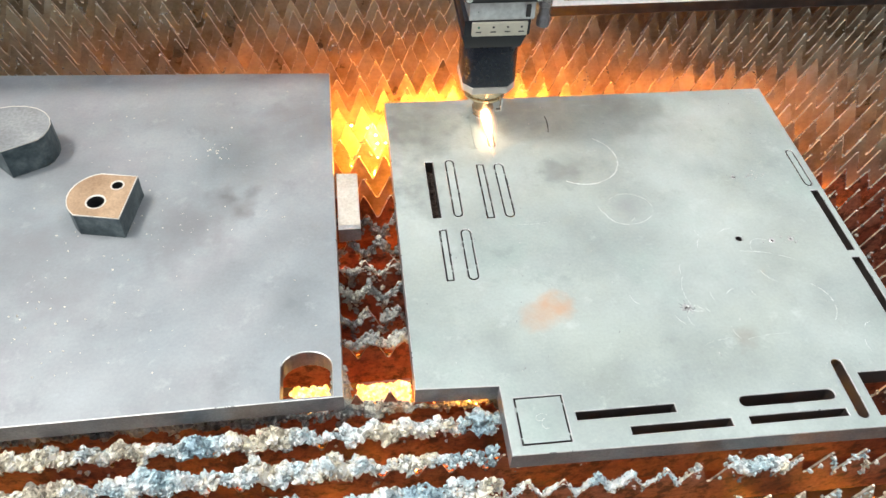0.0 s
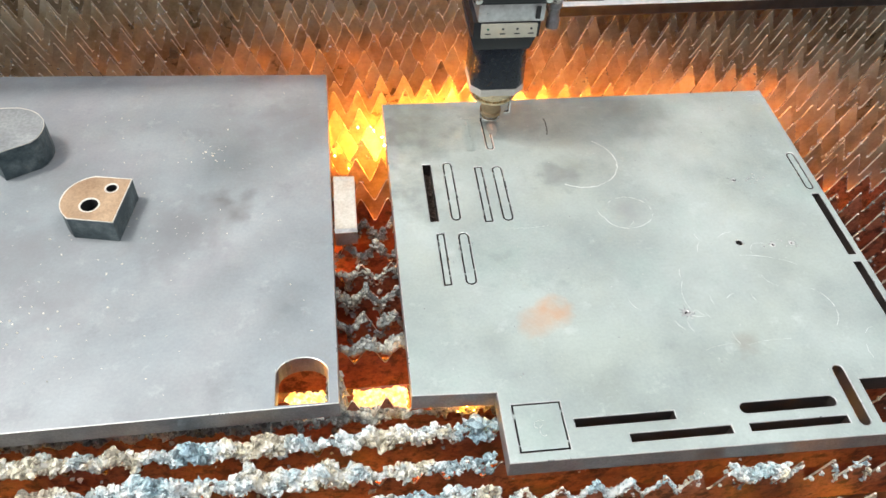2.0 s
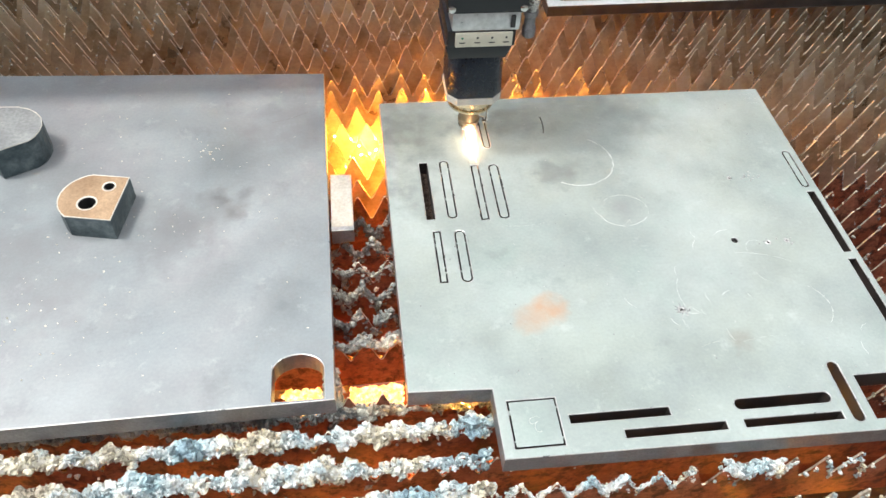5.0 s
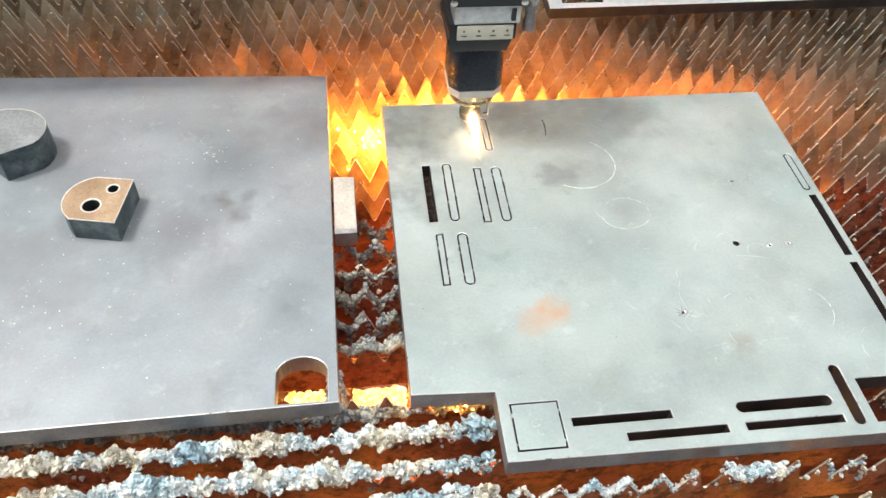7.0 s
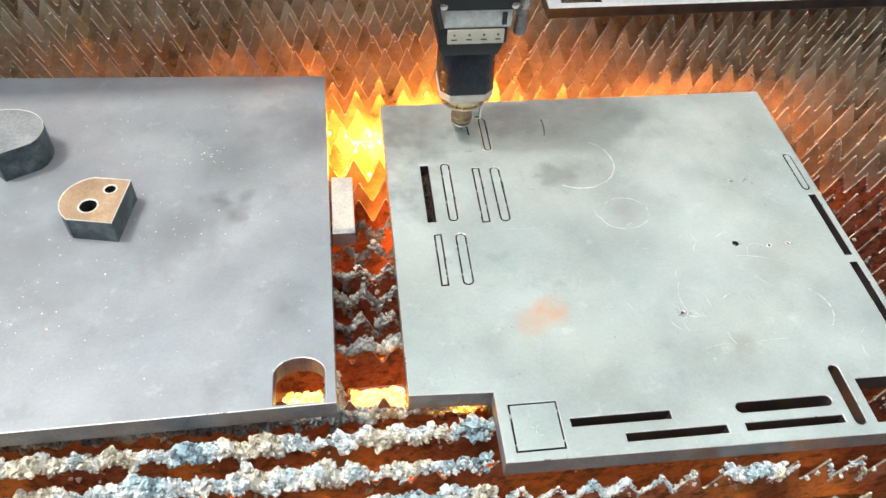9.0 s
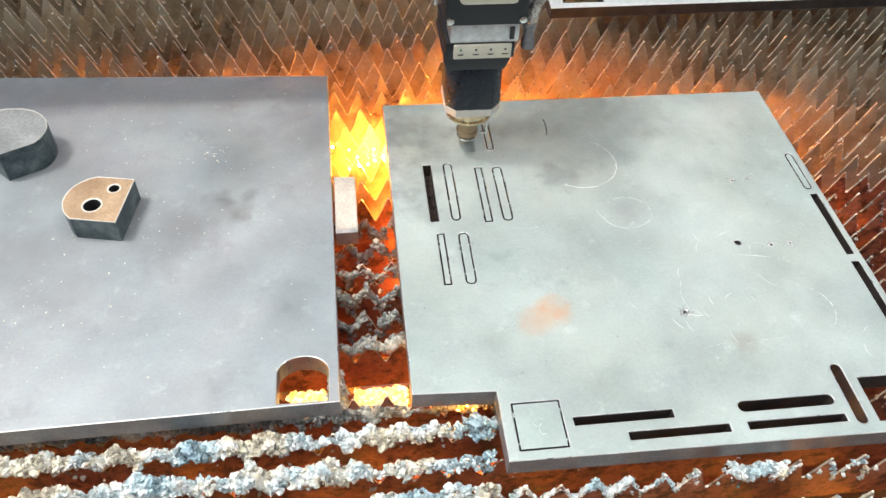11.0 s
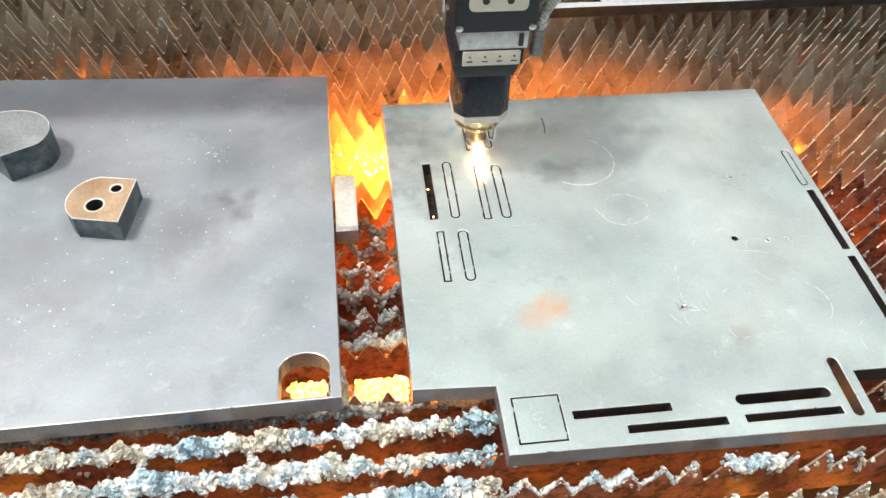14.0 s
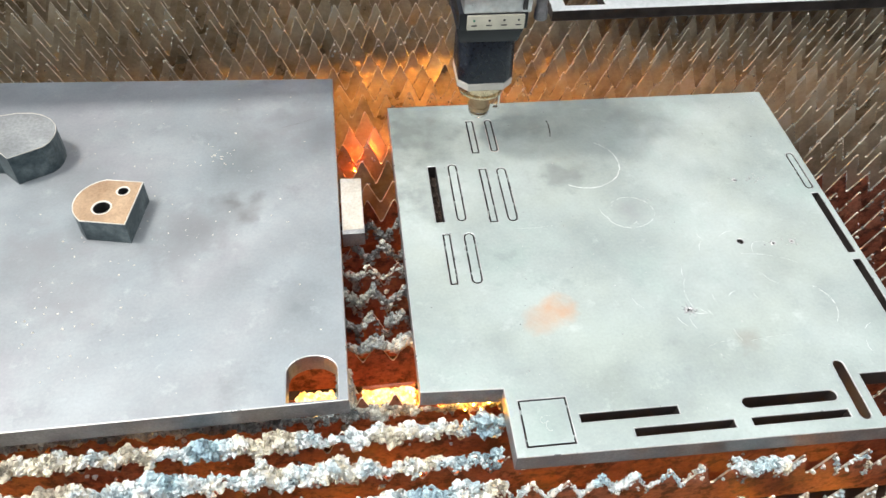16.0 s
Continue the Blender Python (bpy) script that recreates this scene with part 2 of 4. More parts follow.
CHALK = plain("chalk_scratch", (0.60, 0.64, 0.62), 0.9, 0.0, 200)
GREEN = plain("green_indicator", (0.02, 0.20, 0.11), 0.4)
INK = plain("dark_ink", (0.03, 0.03, 0.03), 0.6)
FLOOR = plain("hall_concrete", (0.22, 0.21, 0.20), 0.8, 0.0, 5)
WALL = plain("unseen_wall_grey", (0.16, 0.165, 0.17), 0.85, 0.0, 3)
FLAME = flame_mat()
SPARK = glow("orange_hot_sparks", [(0.3, (1.0, 0.29, 0.025)), (0.7, (1.0, 0.43, 0.055))], 1500.0)
BEAD_RED = glow("orange_red_beads", [(0.3, (1.0, 0.20, 0.02)), (0.7, (1.0, 0.30, 0.04))], 1500.0)


# ---- building helpers ----
def mesh_ob(name, me, material, parent=None, label=""):
    ob = new(name, me)
    for m in material if isinstance(material, (list, tuple)) else (material,):
        me.materials.append(m)
    if parent:
        ob.parent = parent
    return tagged(ob, label)


def part(name, bm, material, parent=None, label=""):
    """Links a bmesh as one mesh object under a thing or a part."""
    me = bpy.data.meshes.new(name)
    bm.to_mesh(me)
    bm.free()
    return mesh_ob(name, me, material, parent, label)


def smooth(ob, angle=40):
    me = ob.data
    bm = bmesh.new()
    bm.from_mesh(me)
    for f in bm.faces:
        f.smooth = True
    for e in bm.edges:
        e.smooth = len(e.link_faces) == 2 and e.calc_face_angle(0) < radians(angle)
    bm.to_mesh(me)
    bm.free()
    return ob


def sheet(name, loops, z0, z1, bevel=0.0):
    """A mesh between z0 and z1 from a closed outline (first loop) with holes (the rest)."""
    cu = bpy.data.curves.new(name, "CURVE")
    cu.dimensions, cu.fill_mode = "2D", "BOTH"
    cu.extrude = (z1 - z0) / 2 - bevel
    cu.bevel_depth, cu.bevel_resolution, cu.offset = bevel, 1, -bevel
    for pts in loops:
        sp = cu.splines.new("POLY")
        sp.points.add(len(pts) - 1)
        for q, (x, y) in zip(sp.points, pts):
            q.co = (x, y, 0, 1)
        sp.use_cyclic_u = True
    tmp = new("tmp", cu)
    bpy.context.view_layer.update()
    me = bpy.data.meshes.new_from_object(tmp.evaluated_get(bpy.context.evaluated_depsgraph_get()))
    bpy.data.objects.remove(tmp)
    bpy.data.curves.remove(cu)
    me.transform(Matrix.Translation((0, 0, (z0 + z1) / 2)))
    me.materials.clear()
    for q in me.polygons:
        q.use_smooth = False
    bm = bmesh.new()
    bm.from_mesh(me)
    bmesh.ops.remove_doubles(bm, verts=bm.verts, dist=1e-6)
    bm.to_mesh(me)
    bm.free()
    me.name = name
    return me


def two_tone(me):
    """Flat faces take the first material, side faces the second, the broken edge between them the last."""
    for q in me.polygons:
        z = abs(q.normal.z)
        q.material_index = 0 if z > 0.97 else 1 if z < 0.2 else 2


def rect(x0, y0, x1, y1):
    return [(x0, y0), (x1, y0), (x1, y1), (x0, y1)]


def stadium(x0, y0, x1, y1, n=10):
    """A slot with round ends, along its longer side."""
    w, h = x1 - x0, y1 - y0
    r = min(w, h) / 2
    if h > w:
        ca, cb, a0 = (x0 + r, y1 - r), (x0 + r, y0 + r), 0
    else:
        ca, cb, a0 = (x0 + r, y0 + r), (x1 - r, y0 + r), math.pi / 2
    return [(c[0] + r * math.cos(a + k * math.pi / n), c[1] + r * math.sin(a + k * math.pi / n))
            for c, a in ((ca, a0), (cb, a0 + math.pi)) for k in range(n + 1)]


def disc(x, y, r, n=20):
    return [(x + r * math.cos(2 * math.pi * k / n), y + r * math.sin(2 * math.pi * k / n)) for k in range(n)]


def inset_rect(r, d):
    return (r[0] + d, r[1] + d, r[2] - d, r[3] - d)


def lathe(bm, prof, n=48, at=(0, 0)):
    """Turns a profile of (radius, z) round the vertical axis."""
    rings = [[bm.verts.new((at[0] + r * math.cos(2 * math.pi * k / n), at[1] + r * math.sin(2 * math.pi * k / n), z)) for k in range(n)] for r, z in prof]
    for a, b in zip(rings, rings[1:]):
        for k in range(n):
            bm.faces.new((a[k], a[(k + 1) % n], b[(k + 1) % n], b[k]))
    bm.faces.new(rings[0][::-1])
    bm.faces.new(rings[-1])
    return bm


def box(bm, x0, y0, z0, x1, y1, z1, bev=0.0):
    g = bmesh.ops.create_cube(bm, size=1, matrix=Matrix.Translation(((x0 + x1) / 2, (y0 + y1) / 2, (z0 + z1) / 2)) @ Matrix.Diagonal((x1 - x0, y1 - y0, z1 - z0, 1)))
    if bev:
        es = list({e for v in g["verts"] for e in v.link_edges})
        bmesh.ops.bevel(bm, geom=es, offset=bev, segments=2, affect="EDGES", profile=0.6)
    return bm


# ---- the hall floor and the pit of the machine ----
tagged(part("floor", box(bmesh.new(), -6, -6, -1.06, 6, 6, -1.0), FLOOR), "grey concrete floor of the workshop", "floor", kind="structure")
# unseen wall, added so that the plates reflect less sky towards the back
tagged(part("unseen_wall_back", box(bmesh.new(), -6, 2.6, -1.0, 6, 2.75, 2.5), WALL), "unseen dark grey wall added to dim reflections on the plates", "wall", kind="structure")
pit = tagged(new("machine_bed"), "welded steel bed of the cutting machine", "machine bed", kind="structure")
for nm, b in (("side_wall", (-1.30, -1.05, -1.0, -1.27, 1.0, -0.03)), ("side_wall", (1.50, -1.05, -1.0, 1.53, 1.0, -0.03)),
              ("end_wall", (-1.27, -1.05, -1.0, 1.50, -1.02, -0.03)), ("end_wall", (-1.27, 0.97, -1.0, 1.50, 1.0, -0.03))):
    part(nm, box(bmesh.new(), *b, 0.003), PIT, pit)
part("tray", box(bmesh.new(), -1.268, -1.018, -0.46, 1.498, 0.968, -0.43, 0.002), PIT, pit, "sooty slag tray under the slats")
for b in ((-1.2695, -1.018, -0.16, -1.16, 0.968, -0.0985), (1.36, -1.018, -0.16, 1.4995, 0.968, -0.0985)):
    part("ledge", box(bmesh.new(), *b, 0.003), RUST, pit, "rusty ledge that carries the slats")
beam = tagged(part("support_beam", box(bmesh.new(), -1.2695, -0.486, -0.36, 1.4995, -0.420, -0.28, 0.004), RUST), "rusty steel beam across the bed under the slats", "support beam")


# ---- the toothed slats ----
PITCH_Y, PITCH_X, TOOTH = 0.0402, 0.0378, 0.044
KNOWN = {4: 0.0326, 0: 0.0168, 2: 0.0100, 7: 0.0076, 13: 0.0034, 22: 0.0242, 23: 0.0098}
rng = np.random.default_rng(7)


def slat_mesh(k, y, phase):
    xs, zs = [], []
    x = -1.20 + phase
    while x < 1.42:
        tip = rng.normal(-0.001, 0.0012)
        if rng.random() < 0.06:
            tip -= rng.uniform(0.003, 0.009)
        low = -TOOTH + rng.normal(0, 0.0015)
        m = rng.normal(0, 0.0009)
        for dx, z in ((-0.5, low), (-0.44, low + 0.001), (-0.22, (tip + low) / 2 + m), (-0.035, tip - 0.002), (0.03, tip - 0.0015), (0.24, (tip + low) / 2 - m), (0.45, low + 0.001)):
            xs.append(x + dx * PITCH_X)
            zs.append(z)
        x += PITCH_X
    n = len(xs)
    bow = [y + 0.0016 * math.sin(3.1 * xx + k * 1.7) + 0.0008 * math.sin(11 * xx + k) for xx in xs]
    v, f = [], []
    for s in (-0.0012, 0.0012):
        for xx, zz, yy in zip(xs, zs, bow):
            v += [(xx, yy + s, zz), (xx, yy + s, -0.098)]
    o = 2 * n
    for i in range(n - 1):
        a = 2 * i
        f += [(a, a + 1, a + 3, a + 2), (o + a, o + a + 2, o + a + 3, o + a + 1), (a, a + 2, o + a + 2, o + a), (a + 1, o + a + 1, o + a + 3, a + 3)]
    f += [(0, o, o + 1, 1), (o - 2, o - 1, 2 * o - 1, 2 * o - 2)]
    me = bpy.data.meshes.new("bed_slat")
    me.from_pydata(v, [], f)
    for i in range(n - 1):
        me.polygons[4 * i + 2].material_index = 1
    return me


def lump_shapes(count=6, sub=2):
    out = []
    for i in range(count):
        bm = bmesh.new()
        bmesh.ops.create_icosphere(bm, subdivisions=sub, radius=1)
        for vtx in bm.verts:
            vtx.co *= 1 + 0.6 * noise.noise(vtx.co * 1.6 + Vector((i * 7, 0, 0))) + 0.75 * noise.noise(vtx.co * 3.7 + Vector((0, i * 5, 0)))
        out.append((np.array([q.co[:] for q in bm.verts]), np.array([[q.index for q in fc.verts] for fc in bm.faces])))
        bm.free()
    return out


LUMPS, CRUMBS = lump_shapes(14), lump_shapes(10, 1)


def lump_mesh(name, spots):
    """One mesh of many rough lumps: spots are (x, y, z, radius)."""
    vs, fs, o = [], [], 0
    for x, y, z, r in spots:
        shapes = LUMPS if r > 0.0019 else CRUMBS
        v, f = shapes[rng.integers(len(shapes))]
        a = rng.uniform(0, 6.28)
        c, s = math.cos(a), math.sin(a)
        sq = rng.uniform(0.6, 1.25, 3)
        q = v * sq @ np.array([[c, -s, 0], [s, c, 0], [0, 0, 1]]) * r + (x, y, z)
        vs.append(q)
        fs.append(f + o)
        o += len(v)
    me = bpy.data.meshes.new(name)
    me.from_pydata(np.concatenate(vs).tolist(), [], np.concatenate(fs).tolist())
    return me


def tooth_z(x, phase):
    d = abs(((x + 1.20 - phase) / PITCH_X + 0.5) % 1 - 0.5) * 2
    return -TOOTH * d


def ridge(k, y, phase, x0, x1, ry, rz, fill, cz):
    """A knobbly crust of slag along a slat between x0 and x1: a tube with bumps of three sizes."""
    step, n = 0.0018, 22
    count = int((x1 - x0) / step)
    v, f = [], []
    for i in range(count + 1):
        x = x0 + i * step
        heap = noise.noise(Vector((x * 16, k * 3.3, 1.0))) + 0.6 * noise.noise(Vector((x * 48, k * 7.7, 2.0)))
        g = max(0.22, 0.75 + 0.75 * heap) * min(1.0, 0.15 + 6 * min(i, count - i) / count)
        z0 = tooth_z(x, phase) * (1 - fill) + cz + 0.005 * heap
        for j in range(n):
            a = 2 * math.pi * j / n
            d = Vector((0, math.cos(a), math.sin(a)))
            p = Vector((x, y + d.y * ry * g, z0 + d.z * rz * g))
            q = Vector((p.x, p.y, p.z)) * 90 + Vector((0, k * 13, 0))
            b1, b2 = noise.voronoi(q)[0][0], noise.voronoi(q * 2.3)[0][0]
            out = 0.0052 * (0.55 - b1) + 0.0024 * (0.5 - b2) + 0.0016 * noise.noise(q * 5)
            v.append((p.x + out * 0.5 * noise.noise(q * 1.3), p.y + d.y * out, p.z + d.z * out))
    for i in range(count):
        for j in range(n):
            a, b = i * n + j, i * n + (j + 1) % n
            f.append((a, b, b + n, a + n))
    return v, f


def crust(k, y, phase):
    """Where slag clings to a slat: heavy in front of the plates, light on the rest."""
    vs, fs, spots = [], [], []

    def add(*args):
        v, f = ridge(k, y, phase, *args)
        fs.extend(tuple(i + len(vs) for i in q) for q in f)
        vs.extend(v)

    def pile(x0, x1, per_m, ry, rz, fill, cz):
        add(x0, x1, ry * 0.7, rz * 0.7, fill, cz)
        for _ in range(int((x1 - x0) * per_m * 1.7)):
            x = rng.uniform(x0, x1)
            heap = noise.noise(Vector((x * 16, k * 3.3, 1.0))) + 0.6 * noise.noise(Vector((x * 48, k * 7.7, 2.0)))
            g = max(0.25, 0.75 + 0.75 * heap)
            a = rng.uniform(-0.35, math.pi + 0.9)
            z0 = tooth_z(x, phase) * (1 - fill) + cz + 0.005 * heap
            spots.append((x, y - math.cos(a) * ry * g * 0.9, z0 + math.sin(a) * rz * g * 0.9, ry * rng.uniform(0.05, 0.13 + 0.42 * rng.random() ** 2.8) * (0.75 + 0.4 * g)))

    def smear(x0, x1, per_m):
        for _ in range(int((x1 - x0) * per_m)):
            x = rng.uniform(x0, x1)
            if noise.noise(Vector((x * 20, k * 2.9, 9.0))) > -0.05:
                spots.append((x, y - 0.0015, rng.uniform(-0.060, -0.012), rng.uniform(0.0012, 0.0045)))

    def run(x0, x1, per_m, size, drop, patch=-1.0):
        for _ in range(int((x1 - x0) * per_m)):
            x = rng.uniform(x0, x1)
            if noise.noise(Vector((x * 22, k * 5.1, 4.0))) < patch:
                continue
            spots.append((x, y + rng.normal(0, size * 0.4), tooth_z(x, phase) - rng.uniform(0, drop), size * rng.uniform(0.3, 1.0)))

    if k > 24 or k < -3:
        run(-0.6, 0.8, 20, 0.0011, 0.001)
        return lump_mesh("slag_crust", spots)
    if 19 <= k <= 24:
        smear(-0.72, 0.09, 50)
    if k == 19:
        pile(-0.72, -0.10, 2200, 0.0105, 0.016, 0.7, -0.028)
        pile(-0.10, 0.10, 1900, 0.0085, 0.011, 0.8, -0.030)
        for _ in range(300):        # a clot of slag in the channel behind this slat, thickened to block light
            spots.append((rng.uniform(-0.088, -0.077), rng.uniform(-0.492, -0.449), rng.uniform(-0.098, -0.003), rng.uniform(0.003, 0.007)))
        run(0.10, 0.62, 160, 0.003, 0.02)
    elif -0.62 < y < -0.47:
        pile(-0.72, 0.10 if y > -0.55 else 0.085, 2400, 0.0110, 0.0145, 0.7, -0.010)
        run(0.10, 0.62, 160, 0.003, 0.02)
        if y < -0.6:
            pile(0.085, 0.30, 1700, 0.006, 0.008, 0.3, -0.006)
            pile(0.33, 0.40, 1900, 0.008, 0.010, 0.6, -0.006)
            run(0.40, 0.95, 1100, 0.0026, 0.012, -0.1)
    elif y < -0.62:
        pile(-0.72, 0.05, 2200, 0.0105, 0.0135, 0.7, -0.010)
        pile(0.05, 0.33, 1600, 0.006, 0.007, 0.25, -0.004)
        run(0.3, 0.95, 1100, 0.0026, 0.012, -0.1)
    elif y < -0.20:
        if y < -0.39:
            pile(-0.12, 0.03, 1500, 0.008, 0.0115, 0.7, -0.010)
        else:
            for c in np.arange(-0.085, 0.02, 0.030):
                c, w = c + rng.uniform(-0.008, 0.008), rng.uniform(0.010, 0.019)
                pile(c - w, c + w, 1900, rng.uniform(0.006, 0.009), rng.uniform(0.008, 0.014), rng.uniform(0.2, 0.6), -0.010)
            run(-0.12, 0.03, 700, 0.004, 0.02)
        run(0.58, 1.0, 420, 0.0026, 0.008, 0.0)
    else:
        for _ in range(6):
            c = rng.uniform(-0.9, 1.2)
            for _ in range(rng.integers(6, 34)):
                x = c + rng.normal(0, 0.018)
                spots.append((x, y + rng.normal(0, 0.0015), tooth_z(x, phase) + rng.uniform(-0.02, 0.001), rng.uniform(0.0006, 0.0022)))
        if y > 0.06:
            run(0.30, 1.1, 420, 0.0017, 0.004, 0.0)
            run(-0.8, 0.0, 320, 0.0017, 0.004, 0.0)
        elif y < -0.02:
            run(0.60, 1.1, 700, 0.0017, 0.004, -0.05)
        run(-0.9, 0.2, 80, 0.0016, 0.001)
        run(0.2, 1.2, 260, 0.0012, 0.001)
    if not vs:
        return lump_mesh("slag_crust", spots)
    me = lump_mesh("lumps", spots) if spots else None
    if me:
        o = len(vs)
        fs.extend(tuple(i + o for i in q.vertices) for q in me.polygons)
        vs.extend(tuple(q.co) for q in me.vertices)
        bpy.data.meshes.remove(me)
    me = bpy.data.meshes.new("slag_crust")
    me.from_pydata(vs, [], fs)
    me.polygons.foreach_set("use_smooth", [len(q) == 4 for q in fs])
    return me


for k in range(-16, 31):
    if k == 18:
        continue        # burnt down to a stub, built below
    y = 0.273 - PITCH_Y * k
    phase = KNOWN.get(k, float(rng.uniform(0, PITCH_X)))
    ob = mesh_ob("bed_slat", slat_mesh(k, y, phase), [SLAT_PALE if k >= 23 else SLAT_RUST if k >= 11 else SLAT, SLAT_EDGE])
    crusted = y < -0.20
    tagged(ob, "toothed steel slat crusted with grey slag" if crusted else "brown heat-stained toothed steel slat", "bed slat", "slats of the cutting bed")
    tagged(mesh_ob("slag_crust", crust(k, y, phase), SLAG_D if y > -0.42 or k == 19 else SLAG_C if k >= 24 else SLAG, ob, "lumpy grey slag"), kind="stuff")

def stub_mesh(y):
    """What is left of a slat that has burnt away: a low stepped strip."""
    v, f, x, o = [], [], -1.20, 0
    while x < 1.40:
        w = rng.uniform(0.012, 0.05)
        top = STUB + rng.choice((0.0, 0.0, 0.002, -0.012)) + rng.normal(0, 0.001)
        for s in (-0.0014, 0.0014):
            v += [(x, y + s, top), (x + w, y + s, top + rng.normal(0, 0.0008)), (x + w, y + s, -0.098), (x, y + s, -0.098)]
        f += [(o, o + 3, o + 2, o + 1), (o + 4, o + 5, o + 6, o + 7), (o, o + 1, o + 5, o + 4), (o + 3, o + 7, o + 6, o + 2), (o, o + 4, o + 7, o + 3), (o + 1, o + 2, o + 6, o + 5)]
        o += 8
        x += w
    me = bpy.data.meshes.new("burnt_slat")
    me.from_pydata(v, [], f)
    return me


STUB = -0.044
tagged(mesh_ob("burnt_slat", stub_mesh(0.273 - PITCH_Y * 18), RUST), "rusty slat burnt down to a low stub", "bed slat")

# ---- the plate being cut ----
KERF = 0.0017
OPEN_RECT = [(0.0475, -0.249, 0.0585, -0.139), (0.169, -0.560, 0.279, -0.5502), (0.224, -0.5823, 0.3355, -0.573), (0.356, -0.582, 0.4675, -0.573),
             (0.5795, -0.348, 0.5900, -0.2355), (0.5795, -0.470, 0.5900, -0.3605), (0.503, -0.585, 0.590, -0.530)]
OPEN_ROUND = [(0.353, -0.5605, 0.4635, -0.5478), (0.478, -0.5865, 0.4905, -0.510)]
SLUG_RECT = [(0.119, -0.2545, 0.1295, -0.1485), (0.053, -0.357, 0.0625, -0.2715), (0.1050, -0.584, 0.158, -0.5275), (0.115, -0.1145, 0.1255, -0.041)]
SLUG_ROUND = [(0.0755, -0.249, 0.088, -0.1365), (0.1435, -0.2545, 0.157, -0.1485), (0.080, -0.358, 0.0935, -0.272), (0.143, -0.113, 0.1535, -0.040), (0.5770, -0.226, 0.5885, -0.150)]
outline = [(0.0, -0.507), (0.092, -0.511), (0.092, -0.595), (0.5985, -0.600), (0.5985, 0.0), (0.0, 0.0)]
PIERCE = [(0.443, -0.317, 0.0042), (0.336, -0.4225, 0.0026), (0.486, -0.324, 0.0018), (0.512, -0.323, 0.0015), (0.479, -0.201, 0.0015)]

plate = tagged(new("steel_plate"), "thick grey steel plate with cut slots resting on the slats", "steel plate")
holes = [rect(*r) for r in OPEN_RECT + SLUG_RECT] + [stadium(*r) for r in OPEN_ROUND + SLUG_ROUND] + [disc(x, y, r, 14) for x, y, r in PIERCE]
me = sheet("body", [outline] + holes, 0.0, ZT, 0.0011)
two_tone(me)
for q in me.polygons:       # the walls of the slots are near-black, their shade put into the colour
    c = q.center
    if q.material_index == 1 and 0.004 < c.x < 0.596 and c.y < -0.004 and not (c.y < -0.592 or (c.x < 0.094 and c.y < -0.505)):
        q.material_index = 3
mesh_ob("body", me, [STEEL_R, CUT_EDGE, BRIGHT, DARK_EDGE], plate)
bridges = bmesh.new()
for r in SLUG_RECT + SLUG_ROUND:
    loops = [rect(*inset_rect(r, KERF))] if r in SLUG_RECT else [stadium(*inset_rect(r, KERF))]
    me = sheet("slug", loops, 0.0, ZT - 0.0004)
    two_tone(me)
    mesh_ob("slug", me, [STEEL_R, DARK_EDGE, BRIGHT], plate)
    if r[3] > -0.05:
        continue        # the two slots cut during the shot
    # the small bridges that still hold the slug
    for side, count in ((0, 3), (1, 2)):
        for fy in rng.uniform(0.12, 0.88, count):
            yy, half = r[1] + fy * (r[3] - r[1]), rng.uniform(0.0006, 0.0016)
            x0 = r[0] - 0.0004 if side == 0 else r[2] - KERF - 0.0004
            box(bridges, x0, yy - half, 0.004, x0 + KERF + 0.0008, yy + half, ZT - 0.0012)
# dark lumps added in this open slot to stand in for its shade
slot_shade_lumps = [(rng.uniform(0.0490, 0.0570), rng.uniform(-0.247, -0.141), rng.uniform(0.002, 0.006), rng.uniform(0.002, 0.0045)) for _ in range(190)]
tagged(mesh_ob("slot_shade_lumps", lump_mesh("slot_shade_lumps", slot_shade_lumps), PIT, plate, "near-black lumps added in the slot for its shade"), kind="stuff")
tagged(part("kerf_bridges", bridges, STEEL_R, plate), kind="stuff")


def arc_mark(cx, cy, rx, ry, a0, a1, w, turn=0.0, n=28):
    bm = bmesh.new()
    rows = []
    for i in range(n + 1):
        a = radians(a0 + (a1 - a0) * i / n)
        ww = w * (0.35 + 0.65 * abs(noise.noise(Vector((i * 0.31, cx * 50, cy * 50)))) * 1.6)
        p = Vector((rx * math.cos(a), ry * math.sin(a), 0))
        d = p.normalized() * ww / 2
        rot = Matrix.Rotation(radians(turn), 3, "Z")
        row = []
        for q, z in ((p - d, 0.0), (p, 0.0003), (p + d, 0.0)):
            q = rot @ q
            row.append(bm.verts.new((cx + q.x, cy + q.y, ZT - 0.00005 + z)))
        rows.append(row)
    for a, b in zip(rows, rows[1:]):
        for j in (0, 1):
            if w == 0 or noise.noise(Vector((a[1].co.x * 130, a[1].co.y * 130, j))) > -0.2:
                bm.faces.new((a[j], a[j + 1], b[j + 1], b[j]))
    return bm


